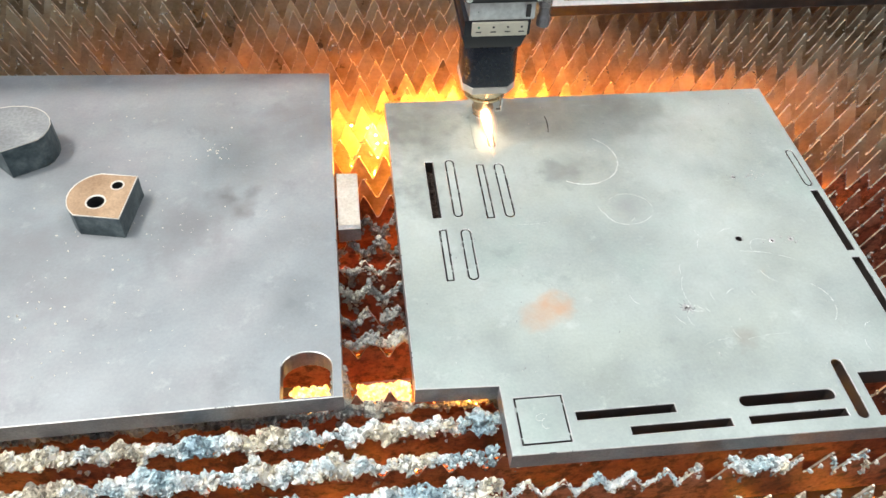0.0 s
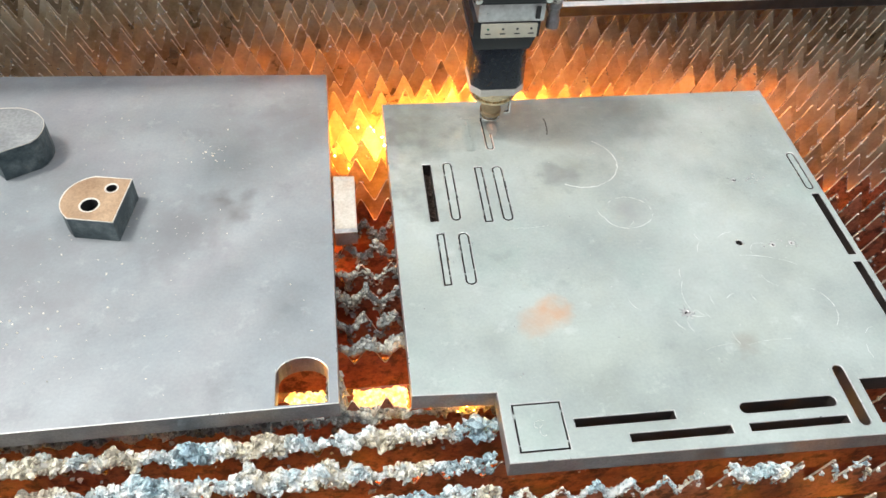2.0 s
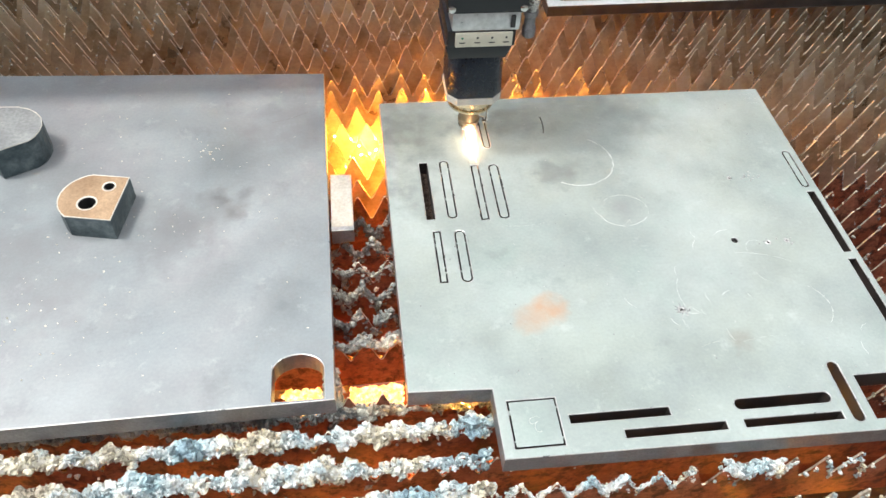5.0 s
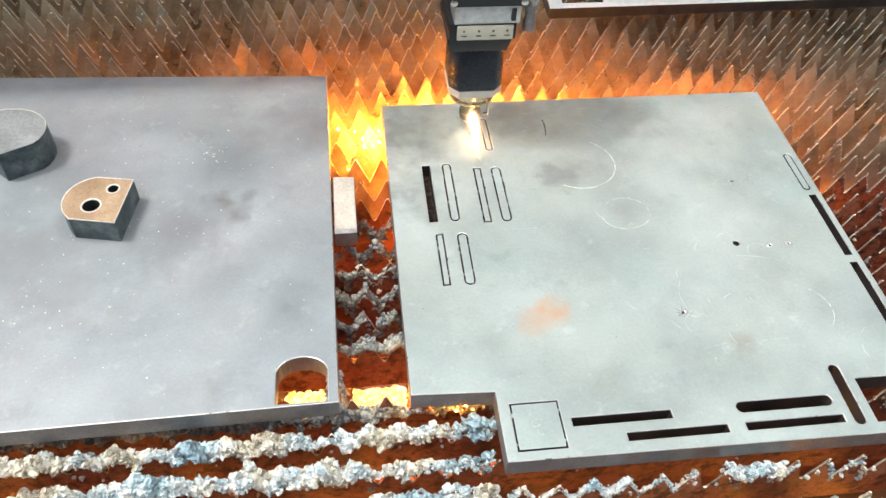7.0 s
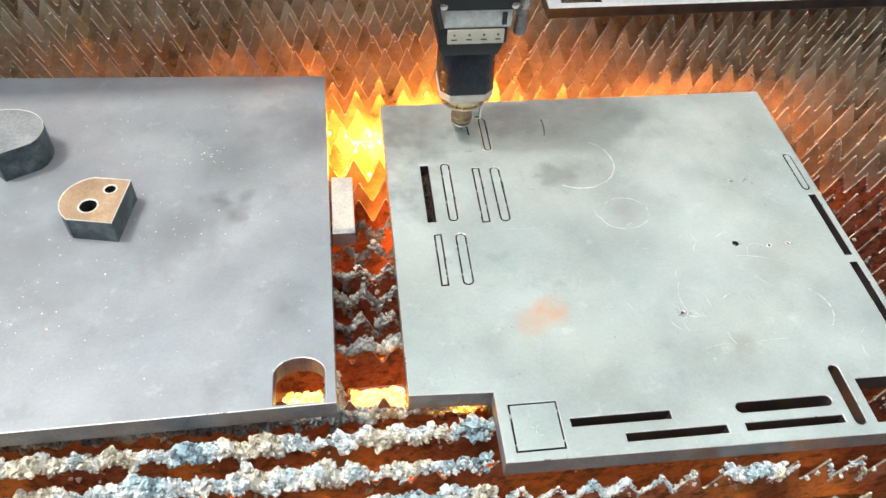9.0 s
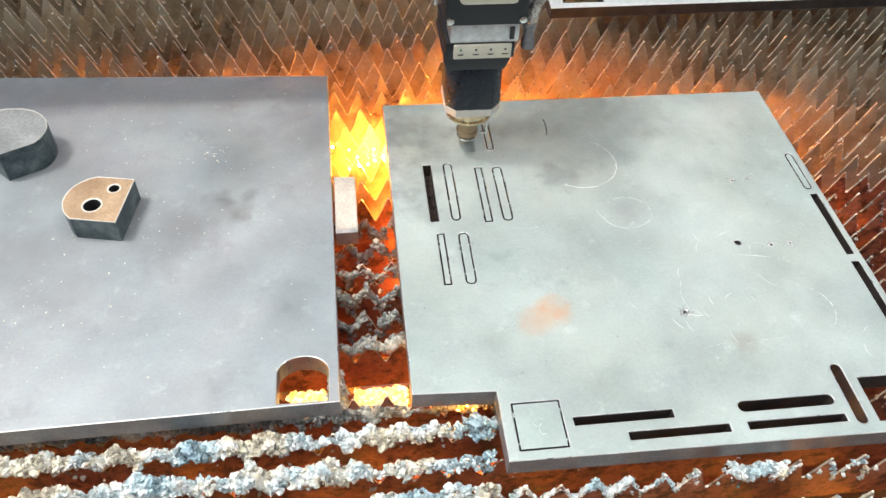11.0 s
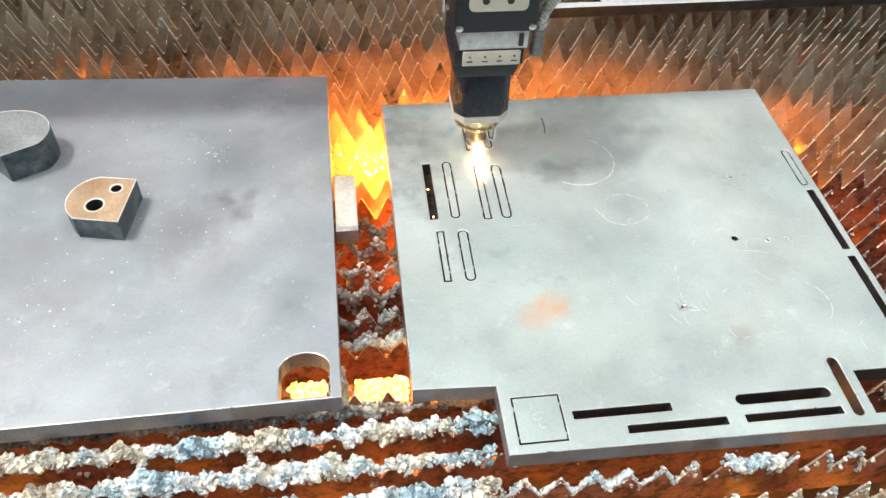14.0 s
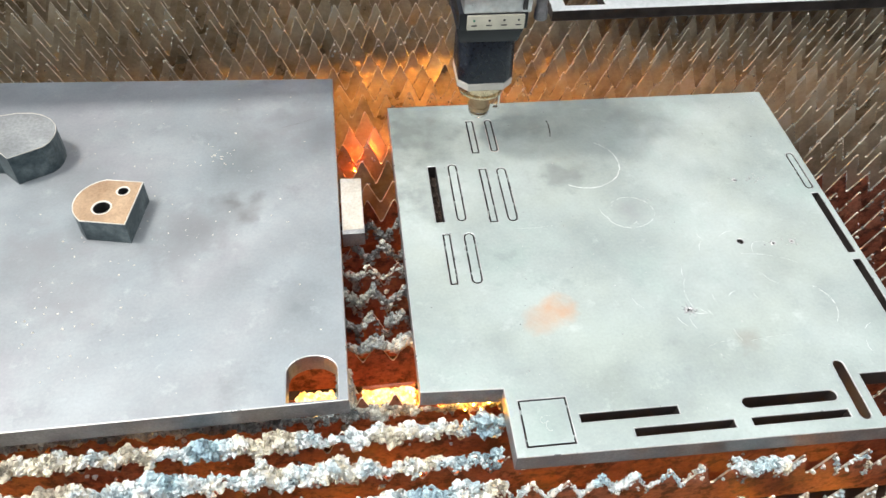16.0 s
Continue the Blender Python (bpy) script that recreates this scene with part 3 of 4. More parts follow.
for cx, cy, rx, ry, a0, a1, w, tn in ((0.268, -0.148, 0.055, 0.052, -108, 70, 0.0030, -14), (0.312, -0.254, 0.034, 0.026, -190, -20, 0.0016, 12), (0.314, -0.250, 0.031, 0.027, 10, 150, 0.0013, -8),
                                      (0.477, -0.430, 0.045, 0.04, -40, 50, 0.0016, 0), (0.50, -0.37, 0.05, 0.03, 185, 225, 0.0006, 0),
                                      (0.39, -0.40, 0.05, 0.05, 150, 200, 0.0012, 0), (0.17, -0.25, 0.06, 0.02, 250, 300, 0.0010, 0),
                                      (0.42, -0.474, 0.03, 0.004, 20, 160, 0.0012, 5), (0.36, -0.475, 0.02, 0.003, 20, 160, 0.0012, 10),
                                      (0.45, -0.36, 0.06, 0.02, 30, 110, 0.001, -10), (0.131, -0.553, 0.006, 0.004, 0, 250, 0.0012, 20), (0.134, -0.561, 0.004, 0.006, 90, 300, 0.0012, 0),
                                      (0.575, -0.015, 0.012, 0.002, 20, 160, 0.0014, 0), (0.578, -0.026, 0.012, 0.002, 20, 160, 0.0014, 0), (0.58, -0.037, 0.010, 0.002, 20, 160, 0.0014, 0), (0.50, -0.39, 0.03, 0.08, 60, 120, 0.001, 30)):
    part("chalk_mark", arc_mark(cx, cy, rx, ry, a0, a1, w, tn), CHALK, plate, "faint white chalk scratch")
bm = bmesh.new()
for _ in range(20):
    x, y, a, ln, w = rng.uniform(0.24, 0.56), rng.uniform(-0.50, -0.22), rng.uniform(0, math.pi), rng.uniform(0.004, 0.022), rng.uniform(0.00025, 0.0006)
    if rng.random() < 0.35:
        x, y = rng.normal(0.35, 0.03), rng.normal(-0.43, 0.02)
    dx, dy = math.cos(a), math.sin(a)
    row = []
    for t in (-0.5, 0.0, 0.5):
        px, py, ww = x + dx * ln * t - dy * ln * (0.12 - t * t * 0.4), y + dy * ln * t + dx * ln * (0.12 - t * t * 0.4), w * (1 - abs(t))
        row.append([bm.verts.new((px + dy * ww * u, py - dx * ww * u, ZT + 0.00025 - 0.0003 * abs(u))) for u in (-1, 0, 1)])
    for p0, p1 in zip(row, row[1:]):
        for j in (0, 1):
            bm.faces.new((p0[j], p0[j + 1], p1[j + 1], p1[j]))
bmesh.ops.recalc_face_normals(bm, faces=bm.faces)
tagged(part("fine_scratches", bm, CHALK, plate, "fine pale scratches"), kind="stuff")
star = bmesh.new()
for i in range(11):     # splashed rays round a pierce hole
    a, r0, r1 = i * 0.571 + rng.uniform(-0.2, 0.2), 0.0045, rng.uniform(0.008, 0.017)
    dx, dy = math.cos(a), math.sin(a) * 0.8
    v0 = [star.verts.new((0.336 + dx * r0 - dy * u * 0.0008, -0.4225 + dy * r0 + dx * u * 0.0008, ZT + 0.0003 - 0.0003 * abs(u))) for u in (-1, 0, 1)]
    tip = star.verts.new((0.336 + dx * r1, -0.4225 + dy * r1, ZT + 0.0001))
    for j in (0, 1):
        star.faces.new((v0[j], tip, v0[j + 1]))
bmesh.ops.recalc_face_normals(star, faces=star.faces)
tagged(part("pierce_star", star, CUT_EDGE, plate, "dark splashed rays round a pierce hole"), kind="stuff")
part("scratch", arc_mark(0.205, -0.062, 0.034, 0.05, -28, 15, 0.0046, 0), DARK_EDGE, plate, "short dark scratch")


def ring_bm(x, y, r0, r1, n=18):
    bm = bmesh.new()
    rows = []
    for i in range(n):
        a = 2 * math.pi * i / n
        j = 1 + 0.18 * noise.noise(Vector((math.cos(a) * 2, math.sin(a) * 2, x * 90)))
        rows.append([bm.verts.new((x + math.cos(a) * r * j, y + math.sin(a) * r * j, z)) for r, z in ((r0, ZT), ((r0 + r1) / 2, ZT + 0.0006), (r1, ZT - 0.0001))])
    for p0, p1 in zip(rows, rows[1:] + rows[:1]):
        for j in (0, 1):
            bm.faces.new((p0[j], p1[j], p1[j + 1], p0[j + 1]))
    bmesh.ops.recalc_face_normals(bm, faces=bm.faces)
    return bm


for x, y, r in PIERCE[1:]:
    part("pierce_rim", ring_bm(x, y, r, r + 0.0022), BRIGHT, plate, "bright spattered rim of a pierce hole")


def speckle(name, material, parent, spots, label):
    tagged(mesh_ob(name, lump_mesh(name, spots), material, parent, label), kind="stuff")


speckle("pierce_spatter", CUT_EDGE, plate, [(x + rng.normal(0, 0.004), y + rng.normal(0, 0.003), ZT, rng.uniform(0.0003, 0.0008)) for x, y, r in PIERCE for _ in range(9)]
        + [(rng.uniform(0.02, 0.55), rng.uniform(-0.5, -0.02), ZT, rng.uniform(0.0003, 0.001)) for _ in range(60)], "tiny dark weld spatter")
speckle("bright_spatter", BRIGHT, plate, [(x + rng.normal(0, 0.006), y + rng.normal(0, 0.005), ZT, rng.uniform(0.0005, 0.0016)) for x, y in ((0.51, -0.202), (0.512, -0.323), (0.336, -0.425)) for _ in range(16)]
        + [(rng.uniform(0.02, 0.55), rng.uniform(-0.56, -0.02), ZT, rng.uniform(0.0003, 0.0009)) for _ in range(70)], "tiny bright metal spatter")

# ---- the metal that still fills the kerfs of the two newest slots; it falls out as the beam passes ----
def loop_points(pts, step):
    """Even points along a closed outline."""
    out = []
    for a, b in zip(pts, pts[1:] + pts[:1]):
        a, b = Vector(a), Vector(b)
        n = max(1, round((b - a).length / step))
        out += [a.lerp(b, i / n) for i in range(n)]
    return out


def kerf_piece(a, b):
    bm = bmesh.new()
    along = (b - a).normalized()
    side = Vector((-along.y, along.x)) * (KERF / 2 + 0.0013)
    a, b = a - along * 0.0004, b + along * 0.0004
    ring = [a - side, b - side, b + side, a + side]
    low, top = [[bm.verts.new((q.x, q.y, z)) for q in ring] for z in (ZT - 0.004, ZT + 0.00012)]
    bm.faces.new(top)
    bm.faces.new(low[::-1])
    for i in range(4):
        j = (i + 1) % 4
        bm.faces.new((low[i], low[j], top[j], top[i]))
    bmesh.ops.recalc_face_normals(bm, faces=bm.faces)
    return part("kerf_metal", bm, STEEL_R, plate)


LAST_ROUND = loop_points(stadium(*inset_rect(SLUG_ROUND[3], KERF / 2)), 0.005)
LAST_RECT = loop_points(rect(*inset_rect(SLUG_RECT[3], KERF / 2)), 0.005)
filling = []
for loop, first, last in ((LAST_ROUND, 0.0, 3.6), (LAST_RECT, 4.6, 16.0)):
    for a, b in zip(loop, loop[1:] + loop[:1]):
        c = (a + b) / 2
        if loop is LAST_RECT or (c.y > -0.053 and c.x < 0.150) or (c.y > -0.079 and c.x >= 0.146):
            filling.append((kerf_piece(a, b), c, first, last))

# fresh burr along the lower end of the slot that was cut first
bm = bmesh.new()
lower = [q for q in stadium(*SLUG_ROUND[3], 14) if q[1] < -0.05]
lower = sorted([q for q in lower if q[0] < 0.1482], key=lambda q: -q[1]) + sorted([q for q in lower if q[0] >= 0.1482], key=lambda q: q[1])
line = [(0.143, -0.062), *lower, (0.1535, -0.080)]
mid = Vector((0.1482, -0.1077))
rows = []
for x, y in line:
    q = Vector((x, y))
    d = (q - Vector((mid.x, max(mid.y, y)))).normalized()
    w = 0.0009 + 0.0007 * noise.noise(Vector((x * 300, y * 300, 0)))
    rows.append([bm.verts.new((*(q + d * u), z)) for u, z in ((0.0001, ZT - 0.0003), (0.0005 + w / 2, ZT + 0.0008), (0.0006 + w, ZT - 0.0001))])
for a, b in zip(rows, rows[1:]):
    for j in (0, 1):
        bm.faces.new((a[j], a[j + 1], b[j + 1], b[j]))
bmesh.ops.recalc_face_normals(bm, faces=bm.faces)
# the pale warm colour also paints in the glow of the hot kerf
part("fresh_burr", bm, plain("glow_tinted_burr", (0.80, 0.70, 0.64), 0.4, 0.3), plate, "fresh burr along a kerf, coloured for its hot glow")

# ---- the plain plate beside it ----
plate2 = tagged(new("steel_plate"), "wide grey steel plate with an arched cut-out near its corner", "steel plate")
arch = [(-0.145, -0.5055), (-0.145, -0.464)] + [(-0.117 + 0.028 * math.cos(a), -0.468 + 0.021 * math.sin(a)) for a in np.linspace(math.pi - 0.15, 0.15, 13)] + [(-0.089, -0.466), (-0.089, -0.5055)]
me = sheet("body", [[(-0.0775, -0.5085), (-0.081, 0.081), (-0.98, 0.123), (-0.98, -0.522)], arch], 0.0, ZT, 0.0010)
two_tone(me)
mesh_ob("body", me, [STEEL_L, CUT_EDGE, BRIGHT], plate2)
speckle("bright_spatter", BURR, plate2, [(rng.normal(-0.40, 0.05), rng.normal(-0.36, 0.05), ZT, rng.uniform(0.0005, 0.0018)) for _ in range(45)]
        + [(rng.normal(-0.24, 0.02), rng.normal(-0.09, 0.02), ZT, rng.uniform(0.0005, 0.0018)) for _ in range(22)]
        + [(rng.uniform(-0.55, -0.1), rng.uniform(-0.5, 0.06), ZT, rng.uniform(0.0004, 0.0013)) for _ in range(90)]
        + [(rng.normal(-0.30, 0.03), rng.normal(-0.24, 0.03), ZT, rng.uniform(0.0004, 0.0012)) for _ in range(30)], "tiny bright metal spatter")

part("scratch", arc_mark(-0.150, 0.030, 0.10, 0.06, 250, 285, 0.0012, 25), CUT_EDGE, plate2, "fine dark scratch")

# ---- loose cut pieces ----
def rim(name, pts, z, w, parent):
    """A narrow bright burr round an edge."""
    bm = bmesh.new()
    c = Vector((sum(p[0] for p in pts) / len(pts), sum(p[1] for p in pts) / len(pts)))
    rows = []
    for p in pts:
        d = (c - Vector(p)).normalized() * w
        rows.append([bm.verts.new((p[0] - d.x * 0.3, p[1] - d.y * 0.3, z - 0.0005)), bm.verts.new((p[0], p[1], z + 0.0008)), bm.verts.new((p[0] + d.x, p[1] + d.y, z + 0.0002))])
    for a, b in zip(rows, rows[1:] + rows[:1]):
        for j in (0, 1):
            bm.faces.new((a[j], a[j + 1], b[j + 1], b[j]))
    bmesh.ops.recalc_face_normals(bm, faces=bm.faces)
    part(name, bm, BURR, parent, "pale burr along the cut edge")


def arc_pts(c, r, a0, a1, n=12):
    return [(c[0] + r * math.cos(radians(a0 + (a1 - a0) * i / n)), c[1] + r * math.sin(radians(a0 + (a1 - a0) * i / n))) for i in range(n + 1)]


small = tagged(new("cut_block"), "D-shaped steel block with an orange top and two holes", "steel block")
SB = [(-0.341, -0.254), (-0.329, -0.178), (-0.372, -0.170)] + arc_pts((-0.369, -0.211), 0.042, 98, 218, 12) + [(-0.397, -0.243)]
zb = 0.061
me = sheet("body", [SB, disc(-0.374, -0.2215, 0.0105, 24), disc(-0.352, -0.193, 0.0068, 20)], ZT, zb, 0.0005)
two_tone(me)
# the bore walls are near-black, the shade inside the holes put into the colour
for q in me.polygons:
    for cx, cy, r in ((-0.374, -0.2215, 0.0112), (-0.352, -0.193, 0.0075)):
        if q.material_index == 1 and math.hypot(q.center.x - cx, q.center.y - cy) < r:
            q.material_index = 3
mesh_ob("body", me, [ORANGE_TOP, BLUE_STEEL, BRIGHT, BORE_SHADE], small)
rim("burr", SB, zb, 0.0014, small)
rim("hole_burr", disc(-0.374, -0.2215, 0.0125, 24), zb, 0.0018, small)
rim("hole_burr", disc(-0.352, -0.193, 0.0086, 20), zb, 0.0018, small)

big = tagged(new("cut_block"), "large grey steel block with a rounded end on the plate", "steel block")
BB = [(-0.504, -0.132), (-0.464, -0.111), (-0.4575, -0.102), (-0.4540, -0.090), (-0.4535, -0.078), (-0.4575, -0.064), (-0.466, -0.052), (-0.478, -0.043), (-0.494, -0.037), (-0.514, -0.036), (-0.545, -0.042), (-0.62, -0.06), (-0.60, -0.10), (-0.528, -0.108)]
me = sheet("body", [BB], ZT, 0.073, 0.0006)
two_tone(me)
mesh_ob("body", me, [BLOCK_TOP, BLUE_STEEL, BRIGHT], big)
rim("burr", BB, 0.073, 0.0007, big)

bar = tagged(new("offcut_bar"), "narrow pale steel offcut bar lying against the plate", "offcut bar")
me = sheet("body", [[(-0.0765, -0.258), (-0.0475, -0.256), (-0.0475, -0.152), (-0.0765, -0.150)]], 0.0, 0.024, 0.0008)
two_tone(me)
mesh_ob("body", me, [worn("pale_offcut", [(0.3, (0.48, 0.44, 0.36)), (0.7, (0.66, 0.63, 0.56))], 30, 250, 0.5, 0.3, 0.15), CUT_EDGE, BRIGHT], bar)
part("end_burr", box(bmesh.new(), -0.0765, -0.2585, 0.0235, -0.0475, -0.251, 0.0252, 0.0005), BRIGHT, bar, "bright burr at the bar's end")

# ---- plate at the back of the bed ----
back = tagged(new("frame_plate"), "pale grey steel plate with cut windows", "steel plate")
me = sheet("body", [[(0.318, 0.268), (0.322, 0.62), (1.30, 0.62), (1.30, 0.283)], rect(0.345, 0.285, 0.420, 0.40), rect(0.62, 0.32, 0.70, 0.345)], 0.0, 0.022, 0.001)
two_tone(me)
mesh_ob("body", me, [worn("pale_blue_steel", [(0.3, (0.46, 0.50, 0.51)), (0.7, (0.62, 0.66, 0.67))], 8, 200, 0.4, 0.3, 0.1), DARK_EDGE, BRIGHT], back)

# ---- the cutting head ----
head = tagged(new("laser_cutter"), "black laser cutter with a chrome nozzle and cream labels", "laser cutter")


def hpart(name, bm, material, label="", angle=40, parent=None):
    return smooth(part(name, bm, material, parent or head, label), angle)


hpart("nozzle", lathe(bmesh.new(), [(0.004, 0.004), (0.0085, 0.0045), (0.0125, 0.008), (0.0142, 0.011), (0.0142, 0.0135), (0.0118, 0.0145), (0.0118, 0.018)]), CHROME, "bright chrome nozzle tip")
hpart("nozzle_seat", lathe(bmesh.new(), [(0.011, 0.0175), (0.0150, 0.018), (0.0156, 0.024), (0.0142, 0.025), (0.0142, 0.040), (0.0165, 0.041), (0.0165, 0.050), (0.0150, 0.052)]), COPPER, "heat-stained nozzle seat")
hpart("lock_ring", lathe(bmesh.new(), [(0.0150, 0.049), (0.0270, 0.050), (0.0318, 0.053), (0.0325, 0.0565), (0.0300, 0.0575), (0.0300, 0.0635), (0.0335, 0.0645), (0.0355, 0.0715), (0.0345, 0.0725)]), BRASS, "polished brass lock ring")
bm = box(bmesh.new(), 0.0215, -0.022, 0.030, 0.0245, -0.012, 0.056, 0.0008)
box(bm, 0.0165, -0.019, 0.028, 0.0245, -0.015, 0.031, 0.0006)
hpart("sensor_bracket", bm, CHROME, "small bright bracket beside the nozzle")


def octagon(hw, ch, r=0.003):
    """A square with cut corners."""
    out = []
    for q in range(4):
        for x, y in ((hw, -hw + ch), (hw, hw - ch)):
            c, s_ = math.cos(q * math.pi / 2), math.sin(q * math.pi / 2)
            out.append((x * c - y * s_, x * s_ + y * c))
    return out


mesh_ob("collar", sheet("collar", [octagon(0.0372, 0.013)], 0.0725, 0.0838, 0.002), WHITE, head, "off-white collar")
me = sheet("barrel", [octagon(0.0368, 0.0125)], 0.0838, 0.154, 0.0015)
for v in me.vertices:
    k = 1.0 - 0.045 * (v.co.z - 0.0838) / 0.07
    v.co.x, v.co.y = v.co.x * k, v.co.y * k
smooth(mesh_ob("barrel", me, NAVY, head, "glossy dark barrel"), 60)
bm = box(bmesh.new(), -0.0450, -0.042, 0.148, 0.0410, 0.048, 0.172, 0.002)
for v in bm.verts:          # the flange narrows towards the barrel
    if v.co.z < 0.152:
        v.co.x, v.co.y = -0.001 + (v.co.x + 0.001) * 0.88, v.co.y * 0.88
hpart("flange", bm, BLACK)
hpart("sensor_block", box(bmesh.new(), -0.0380, -0.046, 0.194, 0.0470, 0.048, 0.222, 0.0025), SILVER, "brushed aluminium sensor block")
hpart("lower_block", box(bmesh.new(), -0.0430, -0.046, 0.1715, 0.0430, 0.048, 0.1945, 0.002), BLACK)
label_bar = hpart("label_bar", box(bmesh.new(), -0.0335, -0.0495, 0.1735, 0.0385, -0.0455, 0.1930, 0.0012), CREAM, "cream label bar with small lamps")
for i, xx in enumerate((-0.0250, -0.0060, 0.0125, 0.0305)):
    hpart("indicator", box(bmesh.new(), xx - 0.0013, -0.0503, 0.1855, xx + 0.0013, -0.0492, 0.188, 0.0004), GREEN if i == 0 else INK, parent=label_bar)
    hpart("caption", box(bmesh.new(), xx - 0.0036, -0.0500, 0.1793, xx + 0.0036, -0.0492, 0.1807), INK, "unreadable dark caption", parent=label_bar)
hpart("latch", box(bmesh.new(), 0.0345, -0.0485, 0.199, 0.0405, -0.0455, 0.216, 0.001), INK, "small dark latch")
hpart("clamp_plate", box(bmesh.new(), -0.0400, -0.0475, 0.2195, 0.0490, 0.049, 0.2225, 0.001), BLACK)
hpart("body", box(bmesh.new(), -0.0460, -0.050, 0.222, 0.0545, 0.055, 0.46, 0.004), BLACK, "matt black upper body")
me = sheet("plaque", [[(cx + 0.007 * math.cos(a), cy + 0.007 * math.sin(a)) for cx, cy, a0 in ((0.033, 0.276, 0), (-0.023, 0.276, 1), (-0.023, 0.257, 2), (0.033, 0.257, 3))
                       for a in np.linspace(a0 * math.pi / 2, (a0 + 1) * math.pi / 2, 7)]], 0.0, 0.0035, 0.0008)
me.transform(Matrix.Translation((0, -0.0495, 0)) @ Matrix.Rotation(radians(90), 4, "X"))
plaque = mesh_ob("plaque", me, CREAM, head, "cream plaque with two screws")
for xx in (-0.011, 0.018):
    bm = lathe(bmesh.new(), [(0.0042, 0), (0.0042, 0.0018), (0.0022, 0.002)], 18)
    bmesh.ops.transform(bm, matrix=pose(xx, -0.0526, 0.264, 90), verts=bm.verts)
    hpart("screw", bm, INK, parent=plaque)
for xx in (-0.0400, 0.0480):
    bm = lathe(bmesh.new(), [(0.0046, 0), (0.0046, 0.003), (0.0028, 0.0035)], 18)
    bmesh.ops.transform(bm, matrix=pose(xx, -0.0495, 0.228, 90), verts=bm.verts)
    hpart("screw", bm, CHROME, "chrome cap screw")
# rod added to stand in for the pale gleam along the body's edge
bm = lathe(bmesh.new(), [(0.0026, 0.215), (0.0026, 0.45)], 14, (-0.0505, 0.01))
hpart("edge_line_rod", bm, CHROME, "slim bright rod added for a pale line on the body's edge")
hpart("connector", lathe(bmesh.new(), [(0.006, 0.176), (0.0085, 0.178), (0.0085, 0.19), (0.007, 0.192), (0.007, 0.205), (0.009, 0.207), (0.009, 0.214)], 20, (0.062, -0.032)), CUT_EDGE, "dark steel cable connector")


def hose(pts, r, turns):
    """A corrugated metal hose along a smooth line of points."""
    bm = bmesh.new()
    p = [Vector(q) for q in pts]
    line = []
    for i in range(len(p) - 1):
        a, b, c, d = p[max(i - 1, 0)], p[i], p[i + 1], p[min(i + 2, len(p) - 1)]
        for s in range(turns):
            t = s / turns
            line.append(0.5 * ((2 * b) + (c - a) * t + (2 * a - 5 * b + 4 * c - d) * t * t + (3 * b - a - 3 * c + d) * t ** 3))
    prev, n = None, 12
    for i, q in enumerate(line):
        tg = (line[min(i + 1, len(line) - 1)] - line[max(i - 1, 0)]).normalized()
        u = tg.cross(Vector((0, 1, 0))).normalized()
        w = tg.cross(u)
        rr = r * (1.0 if i % 4 < 2 else 0.66)
        ring = [bm.verts.new(q + rr * (math.cos(2 * math.pi * k / n) * u + math.sin(2 * math.pi * k / n) * w)) for k in range(n)]
        if prev:
            for k in range(n):
                bm.faces.new((prev[k], prev[(k + 1) % n], ring[(k + 1) % n], ring[k]))
        prev = ring
    return bm


hpart("hose", hose([(0.062, -0.032, 0.213), (0.066, -0.034, 0.24), (0.082, -0.034, 0.265), (0.108, -0.02, 0.30), (0.125, 0.01, 0.36), (0.10, 0.03, 0.44), (0.055, 0.03, 0.45)], 0.0082, 40), HOSE, "corrugated steel hose", 60)

# ---- the gantry that carries the cutter, above the picture ----
gantry = tagged(new("gantry"), "pale steel gantry beam over the bed that carries the cutter", "gantry")
part("beam", box(bmesh.new(), -1.24, 0.119, 0.262, 1.47, 0.24, 0.60, 0.008), SILVER, gantry)
for x0 in (-1.298, 1.502):
    part("leg", box(bmesh.new(), x0, 0.125, -0.029, x0 + 0.026 if x0 > 0 else x0 + 0.060, 0.23, 0.40, 0.003), SILVER, gantry)
part("carriage", box(bmesh.new(), 0.085, 0.0555, 0.375, 0.175, 0.1185, 0.46, 0.006), BLACK, gantry)

# ---- flame and sparks ----
def flame_mesh(width, back, reach):
    """A jet along -z: fullest a third of the way down, ending in a ragged tail."""
    bm = bmesh.new()
    prof = [(0.0005, back), (0.55, back * 0.5), (0.85, -0.006), (1.0, -0.020), (0.92, -0.036), (0.66, -0.054), (0.36, -0.070), (0.14, -0.082), (0.03, -0.090)]
    lathe(bm, [(max(0.0004, r * width), z * reach if z < 0 else z) for r, z in prof], 24)
    for v in bm.verts:
        v.co += 0.10 * width * noise.noise_vector(v.co * 170)
    return bm


def halo_mat(name, colour, strength):
    """Soft glow painted round the flame: it adds its own light and hides nothing."""
    m, n, l, p = mat(name)
    e, clear, both = n.new("ShaderNodeEmission"), n.new("ShaderNodeBsdfTransparent"), n.new("ShaderNodeAddShader")
    e.inputs[0].default_value, e.inputs[1].default_value = (*colour, 1), strength
    l.new(e.outputs[0], both.inputs[0])
    l.new(clear.outputs[0], both.inputs[1])
    l.new(both.outputs[0], n["Material Output"].inputs[0])
    return m


